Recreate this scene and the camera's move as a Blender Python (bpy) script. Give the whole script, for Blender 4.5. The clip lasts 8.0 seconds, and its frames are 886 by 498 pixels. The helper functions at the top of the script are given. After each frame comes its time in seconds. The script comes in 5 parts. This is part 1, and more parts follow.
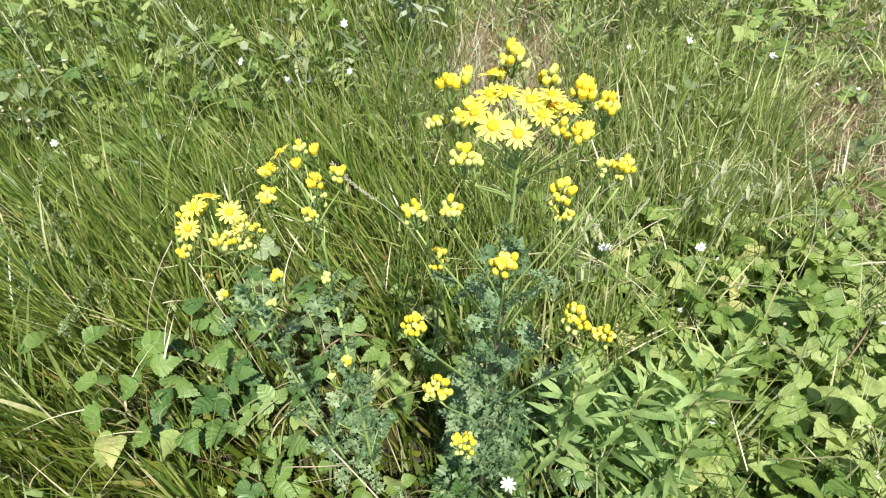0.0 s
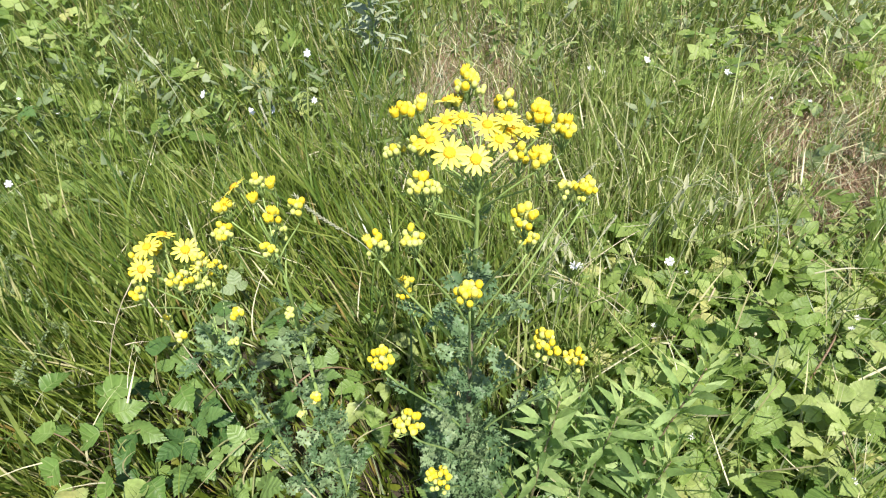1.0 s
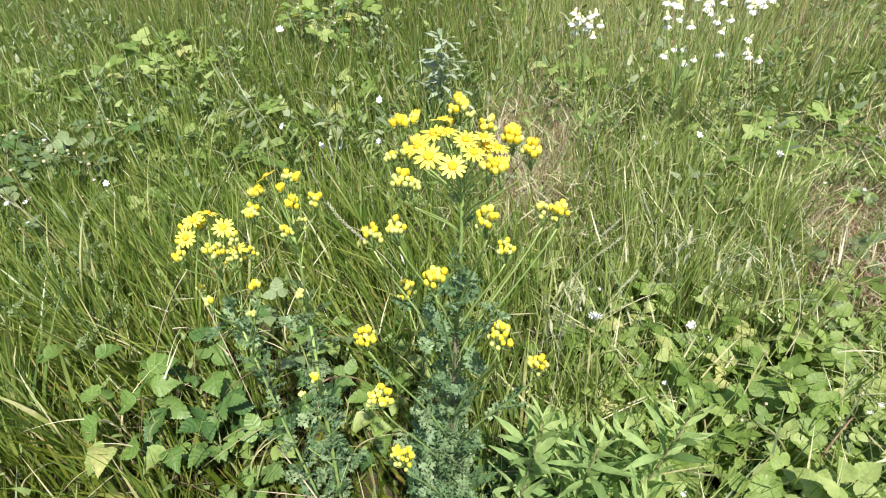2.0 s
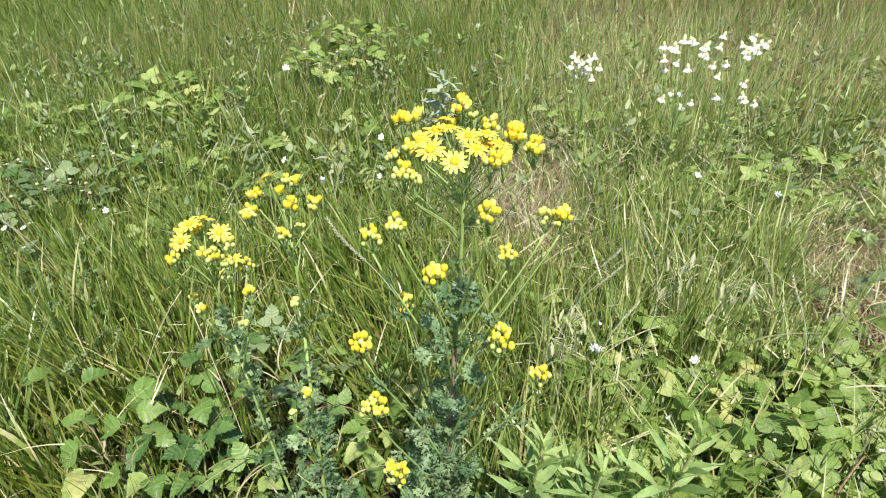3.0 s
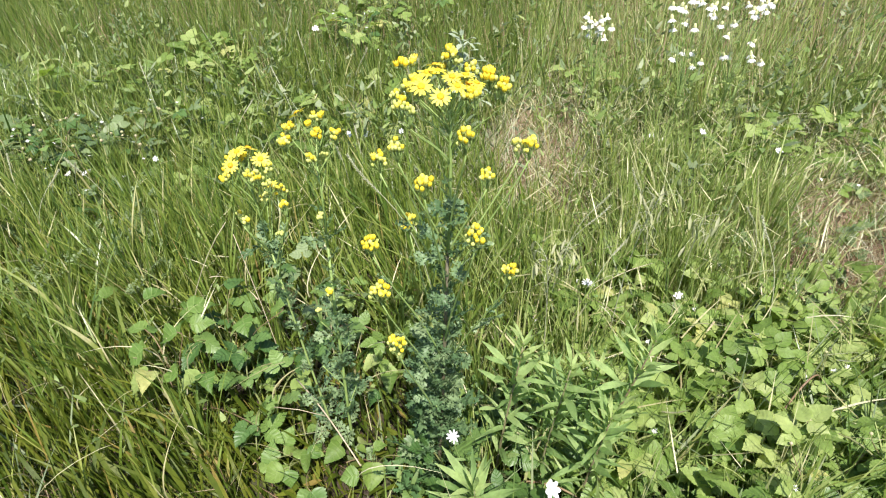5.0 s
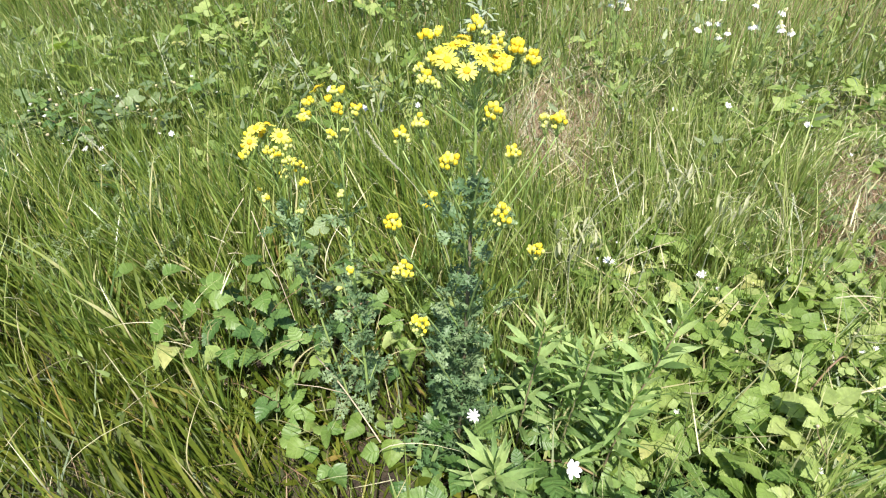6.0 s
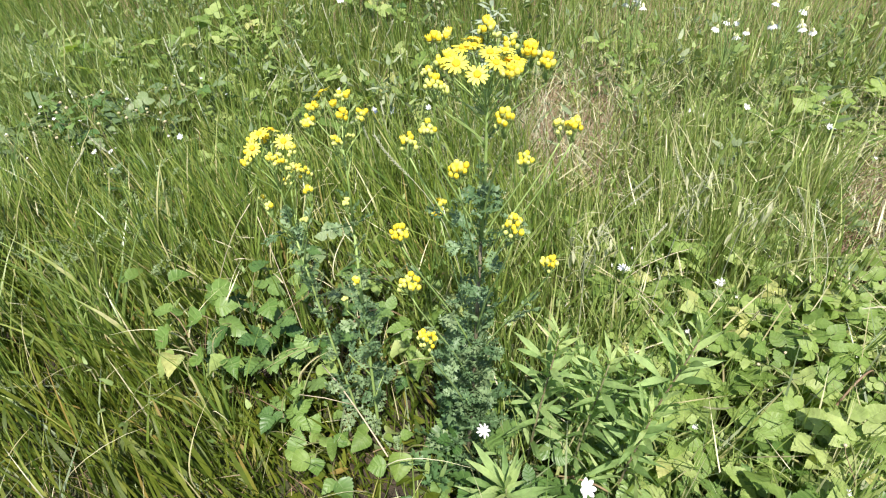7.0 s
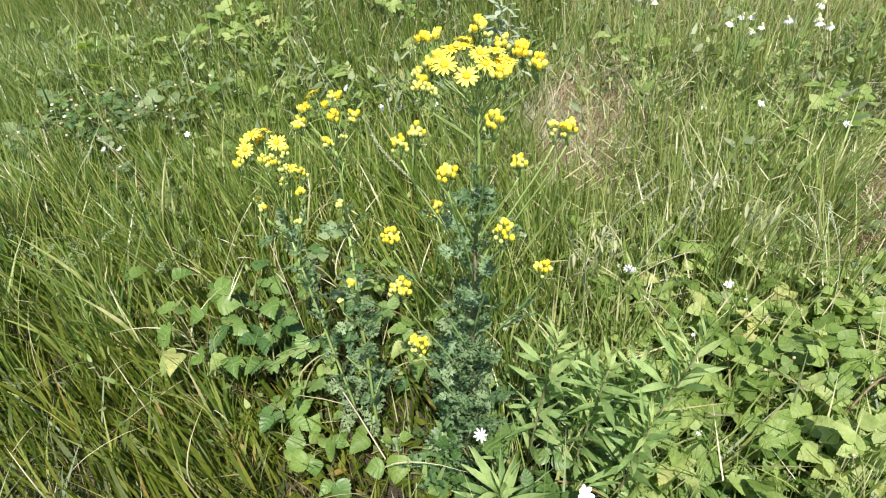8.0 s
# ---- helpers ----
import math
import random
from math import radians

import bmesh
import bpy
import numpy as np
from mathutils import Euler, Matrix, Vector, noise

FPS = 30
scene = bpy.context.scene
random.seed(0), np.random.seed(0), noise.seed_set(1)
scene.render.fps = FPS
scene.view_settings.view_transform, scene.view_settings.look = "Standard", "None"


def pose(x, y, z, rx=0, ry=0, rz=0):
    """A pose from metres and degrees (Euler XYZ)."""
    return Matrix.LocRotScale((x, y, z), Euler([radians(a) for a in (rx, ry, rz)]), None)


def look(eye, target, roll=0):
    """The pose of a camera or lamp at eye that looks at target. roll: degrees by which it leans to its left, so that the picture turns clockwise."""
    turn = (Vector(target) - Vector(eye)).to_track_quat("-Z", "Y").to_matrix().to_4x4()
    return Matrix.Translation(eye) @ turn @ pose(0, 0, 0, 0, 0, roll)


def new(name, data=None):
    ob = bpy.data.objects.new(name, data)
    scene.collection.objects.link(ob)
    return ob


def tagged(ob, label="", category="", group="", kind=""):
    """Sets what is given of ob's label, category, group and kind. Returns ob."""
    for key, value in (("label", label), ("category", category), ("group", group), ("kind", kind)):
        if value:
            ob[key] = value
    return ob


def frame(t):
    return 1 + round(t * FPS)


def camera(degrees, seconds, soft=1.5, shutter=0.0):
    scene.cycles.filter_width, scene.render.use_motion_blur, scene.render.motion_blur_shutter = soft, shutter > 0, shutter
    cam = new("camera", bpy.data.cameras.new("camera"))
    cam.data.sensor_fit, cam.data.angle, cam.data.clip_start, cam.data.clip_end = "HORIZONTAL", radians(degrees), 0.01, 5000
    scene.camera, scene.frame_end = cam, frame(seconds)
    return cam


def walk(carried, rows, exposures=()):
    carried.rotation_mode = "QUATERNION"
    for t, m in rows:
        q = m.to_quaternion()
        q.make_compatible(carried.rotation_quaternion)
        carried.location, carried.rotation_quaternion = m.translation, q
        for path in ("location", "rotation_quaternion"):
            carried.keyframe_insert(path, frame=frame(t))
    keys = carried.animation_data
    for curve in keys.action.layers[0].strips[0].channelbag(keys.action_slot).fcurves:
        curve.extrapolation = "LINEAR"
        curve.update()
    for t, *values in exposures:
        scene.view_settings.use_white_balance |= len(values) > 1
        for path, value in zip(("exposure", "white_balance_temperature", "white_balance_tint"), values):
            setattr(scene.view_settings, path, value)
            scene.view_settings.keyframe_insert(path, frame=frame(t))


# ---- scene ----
cam = camera(76.3, 8.0, 1.13)
PATH = [
    (0, (0.115, 0.004, 1.185), (-0.04, 1.4, -0.238), -4.6),
    (0.5, (0.105, 0.026, 1.174), (0.024, 1.418, -0.26), -5.0),
    (1, (0.126, 0.017, 1.18), (0.059, 1.472, -0.19), -4.6),
    (1.5, (0.192, -0.064, 1.193), (-0.052, 1.48, -0.054), -4.1),
    (1.7, (0.208, -0.085, 1.196), (-0.063, 1.46, -0.044), -3.3),
    (2.8, (0.225, -0.089, 1.131), (-0.079, 1.589, 0.086), -1.2),
    (3, (0.218, -0.105, 1.133), (-0.079, 1.568, 0.079), -1.2),
    (3.5, (0.247, -0.156, 1.147), (-0.057, 1.452, -0.003), -1.8),
    (4, (0.281, -0.208, 1.153), (-0.035, 1.398, 0.003), -1.5),
    (4.2, (0.287, -0.227, 1.16), (-0.04, 1.4, 0.043), -1.7),
    (5.3, (0.303, -0.279, 1.168), (-0.094, 1.292, -0.004), -2.4),
    (5.5, (0.293, -0.278, 1.167), (-0.106, 1.281, -0.021), -2.6),
    (6, (0.282, -0.26, 1.164), (-0.14, 1.267, -0.057), -3.1),
    (6.5, (0.269, -0.24, 1.16), (-0.163, 1.284, -0.061), -3.2),
    (7, (0.276, -0.223, 1.154), (-0.185, 1.296, -0.064), -3.8),
    (7.5, (0.295, -0.207, 1.149), (-0.202, 1.297, -0.072), -4.8),
    (8, (0.301, -0.197, 1.153), (-0.208, 1.297, -0.075), -4.7),
]
EXPOSURE = [(0, 1.05), (0.5, 1.04), (1.5, 0.98), (3, 1.0), (4, 0.98), (5.5, 1.04), (6, 1.11), (7, 1.06), (7.5, 1.01), (8, 0.97)]
walk(cam, [(t, look(eye, target, roll)) for t, eye, target, roll in PATH], EXPOSURE)

# ---- world, sun, exposure ----
SUN_DIR = Vector((0.25, -0.52, 1.0)).normalized()
world = bpy.data.worlds.new("world")
scene.world = world
world.use_nodes = True
wn, wl = world.node_tree.nodes, world.node_tree.links
sky = wn.new("ShaderNodeTexSky")
sky.sky_type = "NISHITA"
sky.sun_disc = False
sky.sun_elevation = math.asin(SUN_DIR.z)
sky.sun_rotation = math.atan2(SUN_DIR.x, SUN_DIR.y)
wn["Background"].inputs["Strength"].default_value = 0.102
wl.new(sky.outputs["Color"], wn["Background"].inputs["Color"])
sun = new("sun", bpy.data.lights.new("sun", "SUN"))
sun.data.energy, sun.data.angle, sun.data.color = 4.7, radians(0.55), (1.0, 0.93, 0.87)
sun.matrix_basis = look(SUN_DIR * 20, (0, 0, 0))


# ---- materials ----
def node(tree, kind, **values):
    n = tree.nodes.new(kind)
    for k, v in values.items():
        n.inputs[k].default_value = v
    return n


def calc(tree, op, a, b=None):
    n = tree.nodes.new("ShaderNodeMath")
    n.operation = op
    for i, v in enumerate((a, b)):
        if v is None:
            continue
        if isinstance(v, (int, float)):
            n.inputs[i].default_value = v
        else:
            tree.links.new(v, n.inputs[i])
    return n.outputs[0]


def ramp(tree, source, stops):
    n = tree.nodes.new("ShaderNodeValToRGB")
    e = n.color_ramp.elements
    while len(e) < len(stops):
        e.new(0.5)
    for el, (p, c) in zip(e, stops):
        el.position, el.color = p, (*c, 1)
    tree.links.new(source, n.inputs[0])
    return n.outputs[0]


def blend(tree, fac, a, b, mode="MIX"):
    n = tree.nodes.new("ShaderNodeMix")
    n.data_type, n.blend_type = "RGBA", mode
    for i, v in ((0, fac), (6, a), (7, b)):
        if isinstance(v, (int, float)):
            n.inputs[i].default_value = v
        elif isinstance(v, tuple):
            n.inputs[i].default_value = (*v, 1)
        else:
            tree.links.new(v, n.inputs[i])
    return n.outputs[2]


def plant_material(name, stops, through_light=0.3, rough=0.5, veins=0, vein_colour=(0.3, 0.4, 0.12), island=False,
                   mottle=0.35, grain=120.0, gloss=0.4, relief=0.25):
    """A leaf or blade: its colour runs over the stops from piece to piece, mottled at two scales, with side veins
    where asked, and lets part of the light through."""
    mat = bpy.data.materials.new(name)
    mat.use_nodes = True
    t = mat.node_tree
    bsdf = t.nodes["Principled BSDF"]
    if island:
        rnd = t.nodes.new("ShaderNodeNewGeometry").outputs["Random Per Island"]
    else:
        rnd = t.nodes.new("ShaderNodeObjectInfo").outputs["Random"]
    pos = t.nodes.new("ShaderNodeNewGeometry").outputs["Position"]
    fine = node(t, "ShaderNodeTexNoise", Scale=grain, Detail=3.0)
    broad = node(t, "ShaderNodeTexNoise", Scale=9.0, Detail=2.0)
    t.links.new(pos, fine.inputs["Vector"])
    t.links.new(pos, broad.inputs["Vector"])
    shift = calc(t, "MULTIPLY", calc(t, "SUBTRACT", broad.outputs[0], 0.5), 0.6)
    base = ramp(t, calc(t, "ADD", rnd, shift), stops)
    light = calc(t, "ADD", calc(t, "MULTIPLY", fine.outputs[0], mottle * 2), 1 - mottle)
    grey = t.nodes.new("ShaderNodeCombineColor")
    for i in range(3):
        t.links.new(light, grey.inputs[i])
    base = blend(t, 1.0, base, grey.outputs[0], "MULTIPLY")
    height = fine.outputs[0]
    uv = t.nodes.new("ShaderNodeUVMap")
    sep = t.nodes.new("ShaderNodeSeparateXYZ")
    t.links.new(uv.outputs[0], sep.inputs[0])
    if veins:
        side = calc(t, "ABSOLUTE", calc(t, "SUBTRACT", calc(t, "MULTIPLY", sep.outputs[1], 2.0), 1.0))
        wave = calc(t, "FRACT", calc(t, "MULTIPLY", sep.outputs[0], veins))
        tri = calc(t, "ABSOLUTE", calc(t, "SUBTRACT", wave, 0.5))
        line = ramp(t, tri, [(0.38, (0, 0, 0)), (0.5, (1, 1, 1))])
        mid = ramp(t, side, [(0.0, (1, 1, 1)), (0.07, (0, 0, 0))])
        line = blend(t, 1.0, line, mid, "LIGHTEN")
        base = blend(t, calc(t, "MULTIPLY", line, 0.35), base, vein_colour)
        height = calc(t, "SUBTRACT", calc(t, "MULTIPLY", fine.outputs[0], 0.3), line)
    bump = node(t, "ShaderNodeBump", Strength=relief, Distance=0.002)
    t.links.new(height, bump.inputs["Height"])
    t.links.new(base, bsdf.inputs["Base Color"])
    t.links.new(bump.outputs[0], bsdf.inputs["Normal"])
    bsdf.inputs["Roughness"].default_value = rough
    bsdf.inputs["Specular IOR Level"].default_value = gloss
    if through_light:
        back = t.nodes.new("ShaderNodeBsdfTranslucent")
        t.links.new(blend(t, 1.0, base, (1.0, 1.0, 0.45), "MULTIPLY"), back.inputs["Color"])
        mix = t.nodes.new("ShaderNodeMixShader")
        mix.inputs[0].default_value = through_light
        t.links.new(bsdf.outputs[0], mix.inputs[1])
        t.links.new(back.outputs[0], mix.inputs[2])
        t.links.new(mix.outputs[0], t.nodes["Material Output"].inputs[0])
    return mat


G = [(0.0, (0.055, 0.11, 0.018)), (0.3, (0.115, 0.18, 0.030)), (0.65, (0.185, 0.25, 0.048)), (0.94, (0.27, 0.315, 0.085)), (1.0, (0.42, 0.40, 0.19))]
mat_grass = plant_material("grass_blade", G, 0.34, 0.37, island=True, gloss=0.62)
# Darker, yellower copy of the tall broad blades; low shade put into colour.
mat_broad_shaded = plant_material("broad_grass_blade_shaded", [(0.0, (0.052, 0.085, 0.009)), (0.5, (0.098, 0.135, 0.014)), (0.93, (0.165, 0.188, 0.026)), (0.98, (0.22, 0.205, 0.04)), (1.0, (0.25, 0.19, 0.05))], 0.42, 0.48, island=True, gloss=0.22)
mat_broad_tall = plant_material("tall_broad_grass_blade", [(0.0, (0.08, 0.135, 0.018)), (0.5, (0.165, 0.235, 0.035)), (0.9, (0.27, 0.32, 0.07)), (0.97, (0.34, 0.33, 0.10)), (1.0, (0.36, 0.28, 0.10))], 0.42, 0.40, island=True, gloss=0.35)
mat_grass_right = plant_material("grass_blade_pale", [(0.0, (0.105, 0.17, 0.038)), (0.35, (0.235, 0.32, 0.078)), (0.78, (0.375, 0.44, 0.15)), (1.0, (0.60, 0.58, 0.34))], 0.38, 0.36, island=True, gloss=0.6)
mat_straw = plant_material("straw", [(0.0, (0.25, 0.23, 0.10)), (0.5, (0.40, 0.38, 0.20)), (1.0, (0.57, 0.54, 0.36))], 0.2, 0.6, island=True)
mat_dry = plant_material("dry_fine_grass", [(0.0, (0.31, 0.18, 0.12)), (0.5, (0.43, 0.28, 0.20)), (1.0, (0.55, 0.46, 0.30))], 0.2, 0.7, island=True)
mat_litter = plant_material("brown_litter", [(0.0, (0.09, 0.055, 0.03)), (0.6, (0.18, 0.12, 0.065)), (1.0, (0.36, 0.29, 0.18))], 0.1, 0.75, island=True)
mat_seed = plant_material("grass_seed_head", [(0.0, (0.40, 0.42, 0.27)), (0.6, (0.48, 0.49, 0.33)), (1.0, (0.56, 0.55, 0.42))], 0.2, 0.65, island=True)
mat_spikelet = plant_material("pale_spikelet", [(0.0, (0.34, 0.36, 0.19)), (1.0, (0.48, 0.48, 0.31))], 0.3, 0.6)
mat_herb = plant_material("small_herb_leaf", [(0.0, (0.085, 0.145, 0.035)), (0.5, (0.17, 0.245, 0.068)), (1.0, (0.30, 0.37, 0.135))], 0.3, 0.5, island=True, gloss=0.3)
mat_herb_grey = plant_material("grey_herb_leaf", [(0.0, (0.10, 0.145, 0.065)), (0.5, (0.165, 0.215, 0.105)), (1.0, (0.28, 0.32, 0.18))], 0.25, 0.55, island=True, gloss=0.3)
mat_bramble = plant_material("bramble_leaf", [(0.0, (0.085, 0.165, 0.03)), (0.45, (0.13, 0.22, 0.045)), (0.8, (0.195, 0.285, 0.07)), (1.0, (0.28, 0.34, 0.105))], 0.32, 0.48, veins=6, vein_colour=(0.33, 0.42, 0.15), relief=0.4)
mat_bramble_soft = plant_material("bramble_leaf_soft", [(0.0, (0.130, 0.221, 0.043)), (0.45, (0.216, 0.319, 0.070)), (0.8, (0.308, 0.405, 0.119)), (0.96, (0.389, 0.464, 0.162)), (1.0, (0.475, 0.486, 0.173))], 0.47, 0.50, veins=6, vein_colour=(0.34, 0.42, 0.15), relief=0.3)
# Dark green leaves; on low brambles the colour also carries their shade.
mat_bramble_dark_shaded = plant_material("bramble_leaf_dark_shaded", [(0.0, (0.05, 0.115, 0.028)), (0.6, (0.10, 0.18, 0.045)), (1.0, (0.17, 0.26, 0.07))], 0.28, 0.42, veins=6, vein_colour=(0.17, 0.25, 0.08), relief=0.3)
mat_grey_leaf = plant_material("greyish_leaf", [(0.0, (0.08, 0.135, 0.045)), (1.0, (0.165, 0.225, 0.088))], 0.25, 0.5, gloss=0.45, veins=6, vein_colour=(0.28, 0.34, 0.22), relief=0.35)
mat_cane = plant_material("bramble_cane", [(0.0, (0.14, 0.15, 0.06)), (0.6, (0.16, 0.19, 0.06)), (1.0, (0.18, 0.12, 0.07))], 0.0, 0.6)
mat_goldenrod = plant_material("goldenrod_leaf", [(0.0, (0.180, 0.292, 0.095)), (0.5, (0.260, 0.382, 0.133)), (1.0, (0.371, 0.488, 0.196))], 0.49, 0.58, gloss=0.3, veins=3, vein_colour=(0.31, 0.41, 0.16), relief=0.3)
mat_goldenrod_tip = plant_material("goldenrod_young_leaf", [(0.0, (0.318, 0.435, 0.154)), (1.0, (0.456, 0.551, 0.223))], 0.49, 0.58, gloss=0.3, veins=3, vein_colour=(0.36, 0.45, 0.19), relief=0.3)
mat_goldenrod_stem = plant_material("goldenrod_stem", [(0.0, (0.16, 0.19, 0.08)), (1.0, (0.19, 0.15, 0.09))], 0.0, 0.6)
mat_rag_leaf = plant_material("ragwort_leaf", [(0.0, (0.075, 0.14, 0.056)), (0.5, (0.125, 0.205, 0.09)), (1.0, (0.215, 0.29, 0.14))], 0.25, 0.5, mottle=0.35, grain=90.0)
mat_rag_basal = plant_material("ragwort_basal_leaf", [(0.0, (0.075, 0.155, 0.055)), (1.0, (0.15, 0.245, 0.10))], 0.28, 0.45, mottle=0.3, grain=70.0)
mat_rag_stem = plant_material("ragwort_stem", [(0.0, (0.20, 0.29, 0.08)), (1.0, (0.27, 0.36, 0.115))], 0.0, 0.55, grain=70.0)
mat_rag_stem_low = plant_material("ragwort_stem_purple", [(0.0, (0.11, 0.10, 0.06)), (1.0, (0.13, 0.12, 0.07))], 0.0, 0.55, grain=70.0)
mat_petal = plant_material("yellow_petal", [(0.0, (0.86, 0.74, 0.07)), (1.0, (0.90, 0.81, 0.13))], 0.25, 0.5, mottle=0.1)
mat_disc = plant_material("orange_yellow_disc", [(0.0, (0.66, 0.33, 0.008)), (1.0, (0.76, 0.44, 0.012))], 0.0, 0.7, mottle=0.35, grain=900.0, relief=0.8)
mat_bud = plant_material("yellow_bud", [(0.0, (0.62, 0.44, 0.014)), (0.5, (0.70, 0.56, 0.03)), (1.0, (0.66, 0.61, 0.10))], 0.0, 0.55, mottle=0.25, grain=600.0, relief=0.5)
mat_bud_pale = plant_material("pale_green_bud", [(0.0, (0.36, 0.41, 0.10)), (1.0, (0.52, 0.53, 0.15))], 0.0, 0.55, mottle=0.25, grain=600.0)
mat_calyx = plant_material("green_calyx", [(0.0, (0.16, 0.21, 0.05)), (1.0, (0.25, 0.29, 0.08))], 0.0, 0.55, mottle=0.3, grain=500.0)
mat_white = plant_material("white_petal", [(0.0, (0.78, 0.78, 0.76)), (1.0, (0.84, 0.83, 0.82))], 0.25, 0.55, mottle=0.06)
mat_lilac = plant_material("lilac_white_petal", [(0.0, (0.66, 0.68, 0.80)), (1.0, (0.74, 0.75, 0.84))], 0.25, 0.55, mottle=0.06)
mat_cone = plant_material("green_yellow_cone", [(0.0, (0.50, 0.51, 0.24)), (1.0, (0.62, 0.60, 0.32))], 0.0, 0.7, mottle=0.3, grain=500.0)
mat_fruit = plant_material("green_pink_fruit", [(0.0, (0.34, 0.34, 0.16)), (1.0, (0.44, 0.36, 0.24))], 0.0, 0.7, mottle=0.4, grain=300.0, relief=0.8)
mat_mugwort = plant_material("grey_green_leaf", [(0.0, (0.20, 0.25, 0.16)), (1.0, (0.33, 0.38, 0.27))], 0.2, 0.7, gloss=0.2)

mat_soil = bpy.data.materials.new("soil")
mat_soil.use_nodes = True
st = mat_soil.node_tree
sp = st.nodes.new("ShaderNodeNewGeometry").outputs["Position"]
sn1, sn2, sn3 = (node(st, "ShaderNodeTexNoise", Scale=s, Detail=6.0) for s in (2.0, 26.0, 160.0))
for n_ in (sn1, sn2, sn3):
    st.links.new(sp, n_.inputs["Vector"])
soil_c = ramp(st, sn2.outputs[0], [(0.3, (0.020, 0.015, 0.009)), (0.55, (0.045, 0.033, 0.019)), (0.75, (0.065, 0.049, 0.028))])
soil_c = blend(st, ramp(st, sn1.outputs[0], [(0.45, (0, 0, 0)), (0.6, (0.8, 0.8, 0.8))]), soil_c, (0.06, 0.085, 0.02))
away = node(st, "ShaderNodeVectorMath")
away.operation = "LENGTH"
st.links.new(sp, away.inputs[0])
soil_c = blend(st, ramp(st, calc(st, "DIVIDE", away.outputs["Value"], 20.0), [(0.12, (0, 0, 0)), (0.3, (0.9, 0.9, 0.9))]), soil_c, (0.075, 0.10, 0.022))
sb = node(st, "ShaderNodeBump", Strength=0.9, Distance=0.01)
st.links.new(sn3.outputs[0], sb.inputs["Height"])
st.links.new(soil_c, st.nodes["Principled BSDF"].inputs["Base Color"])
st.links.new(sb.outputs[0], st.nodes["Principled BSDF"].inputs["Normal"])
st.nodes["Principled BSDF"].inputs["Roughness"].default_value = 0.95


# ---- mesh helpers ----
class Build:
    """Gathers vertices, faces, texture coordinates and material numbers of one mesh."""

    def __init__(self):
        self.v, self.f, self.uv, self.m = [], [], [], []

    def add(self, verts, faces, uvs=None, mat=0, m=None):
        k = len(self.v)
        for i, p in enumerate(verts):
            self.v.append(tuple(m @ Vector(p)) if m is not None else tuple(p))
            self.uv.append(uvs[i] if uvs else (0.5, 0.5))
        for f in faces:
            self.f.append(tuple(k + i for i in f))
            self.m.append(mat)
        return self

    def mesh(self, name, mats, smooth=True):
        me = bpy.data.meshes.new(name)
        me.from_pydata(self.v, [], self.f)
        for mt in mats:
            me.materials.append(mt)
        me.polygons.foreach_set("material_index", self.m)
        me.polygons.foreach_set("use_smooth", [smooth] * len(self.f))
        layer = me.uv_layers.new(name="UVMap")
        idx = np.zeros(len(me.loops), dtype=np.int32)
        me.loops.foreach_get("vertex_index", idx)
        layer.data.foreach_set("uv", np.array(self.uv, dtype=np.float32)[idx].ravel())
        me.update()
        return me


def part(name, mesh, parent, m=None, label=""):
    ob = new(name, mesh)
    ob.parent = parent
    if m is not None:
        ob.matrix_basis = m
    return tagged(ob, label)


def thing(name, label, category, place=(0, 0, 0), group="", kind=""):
    ob = new(name)
    ob.empty_display_size = 0.05
    ob.matrix_basis = Matrix.Translation(place)
    return tagged(ob, label, category, group, kind)


def tube(b, pts, radii, sides=6, mat=0):
    """A round stem along points, added to the build b."""
    pts = [Vector(p) for p in pts]
    verts, faces, uvs = [], [], []
    for i, p in enumerate(pts):
        d = (pts[min(i + 1, len(pts) - 1)] - pts[max(i - 1, 0)]).normalized()
        a = d.orthogonal().normalized() if i == 0 else (a - d * a.dot(d)).normalized()
        c = d.cross(a)
        r = radii[i] if hasattr(radii, "__len__") else radii
        for s in range(sides):
            q = 2 * math.pi * s / sides
            verts.append(p + (a * math.cos(q) + c * math.sin(q)) * r)
            uvs.append((i / (len(pts) - 1), s / sides))
    for i in range(len(pts) - 1):
        for s in range(sides):
            s2 = (s + 1) % sides
            faces.append((i * sides + s, i * sides + s2, (i + 1) * sides + s2, (i + 1) * sides + s))
    faces.append(tuple(range(sides))[::-1])
    faces.append(tuple((len(pts) - 1) * sides + s for s in range(sides)))
    return b.add(verts, faces, uvs, mat)


def curve(a, b, c, d, n):
    """n + 1 points of a cubic from a to d, drawn by b and c."""
    a, b, c, d = map(Vector, (a, b, c, d))
    return [a * (1 - s) ** 3 + b * 3 * s * (1 - s) ** 2 + c * 3 * s * s * (1 - s) + d * s ** 3 for s in (i / n for i in range(n + 1))]


def lathe(b, profile, sides=8, mat=0, m=None, wobble=0.0, rng=None):
    verts, faces = [], []
    for r, z in profile:
        for s in range(sides):
            q = 2 * math.pi * s / sides
            k = 1 + (rng.uniform(-wobble, wobble) if rng else 0)
            verts.append((r * k * math.cos(q), r * k * math.sin(q), z))
    for i in range(len(profile) - 1):
        for s in range(sides):
            s2 = (s + 1) % sides
            faces.append((i * sides + s, i * sides + s2, (i + 1) * sides + s2, (i + 1) * sides + s))
    faces.append(tuple((len(profile) - 1) * sides + s for s in range(sides)))
    faces.append(tuple(range(sides))[::-1])
    return b.add(verts, faces, None, mat, m)


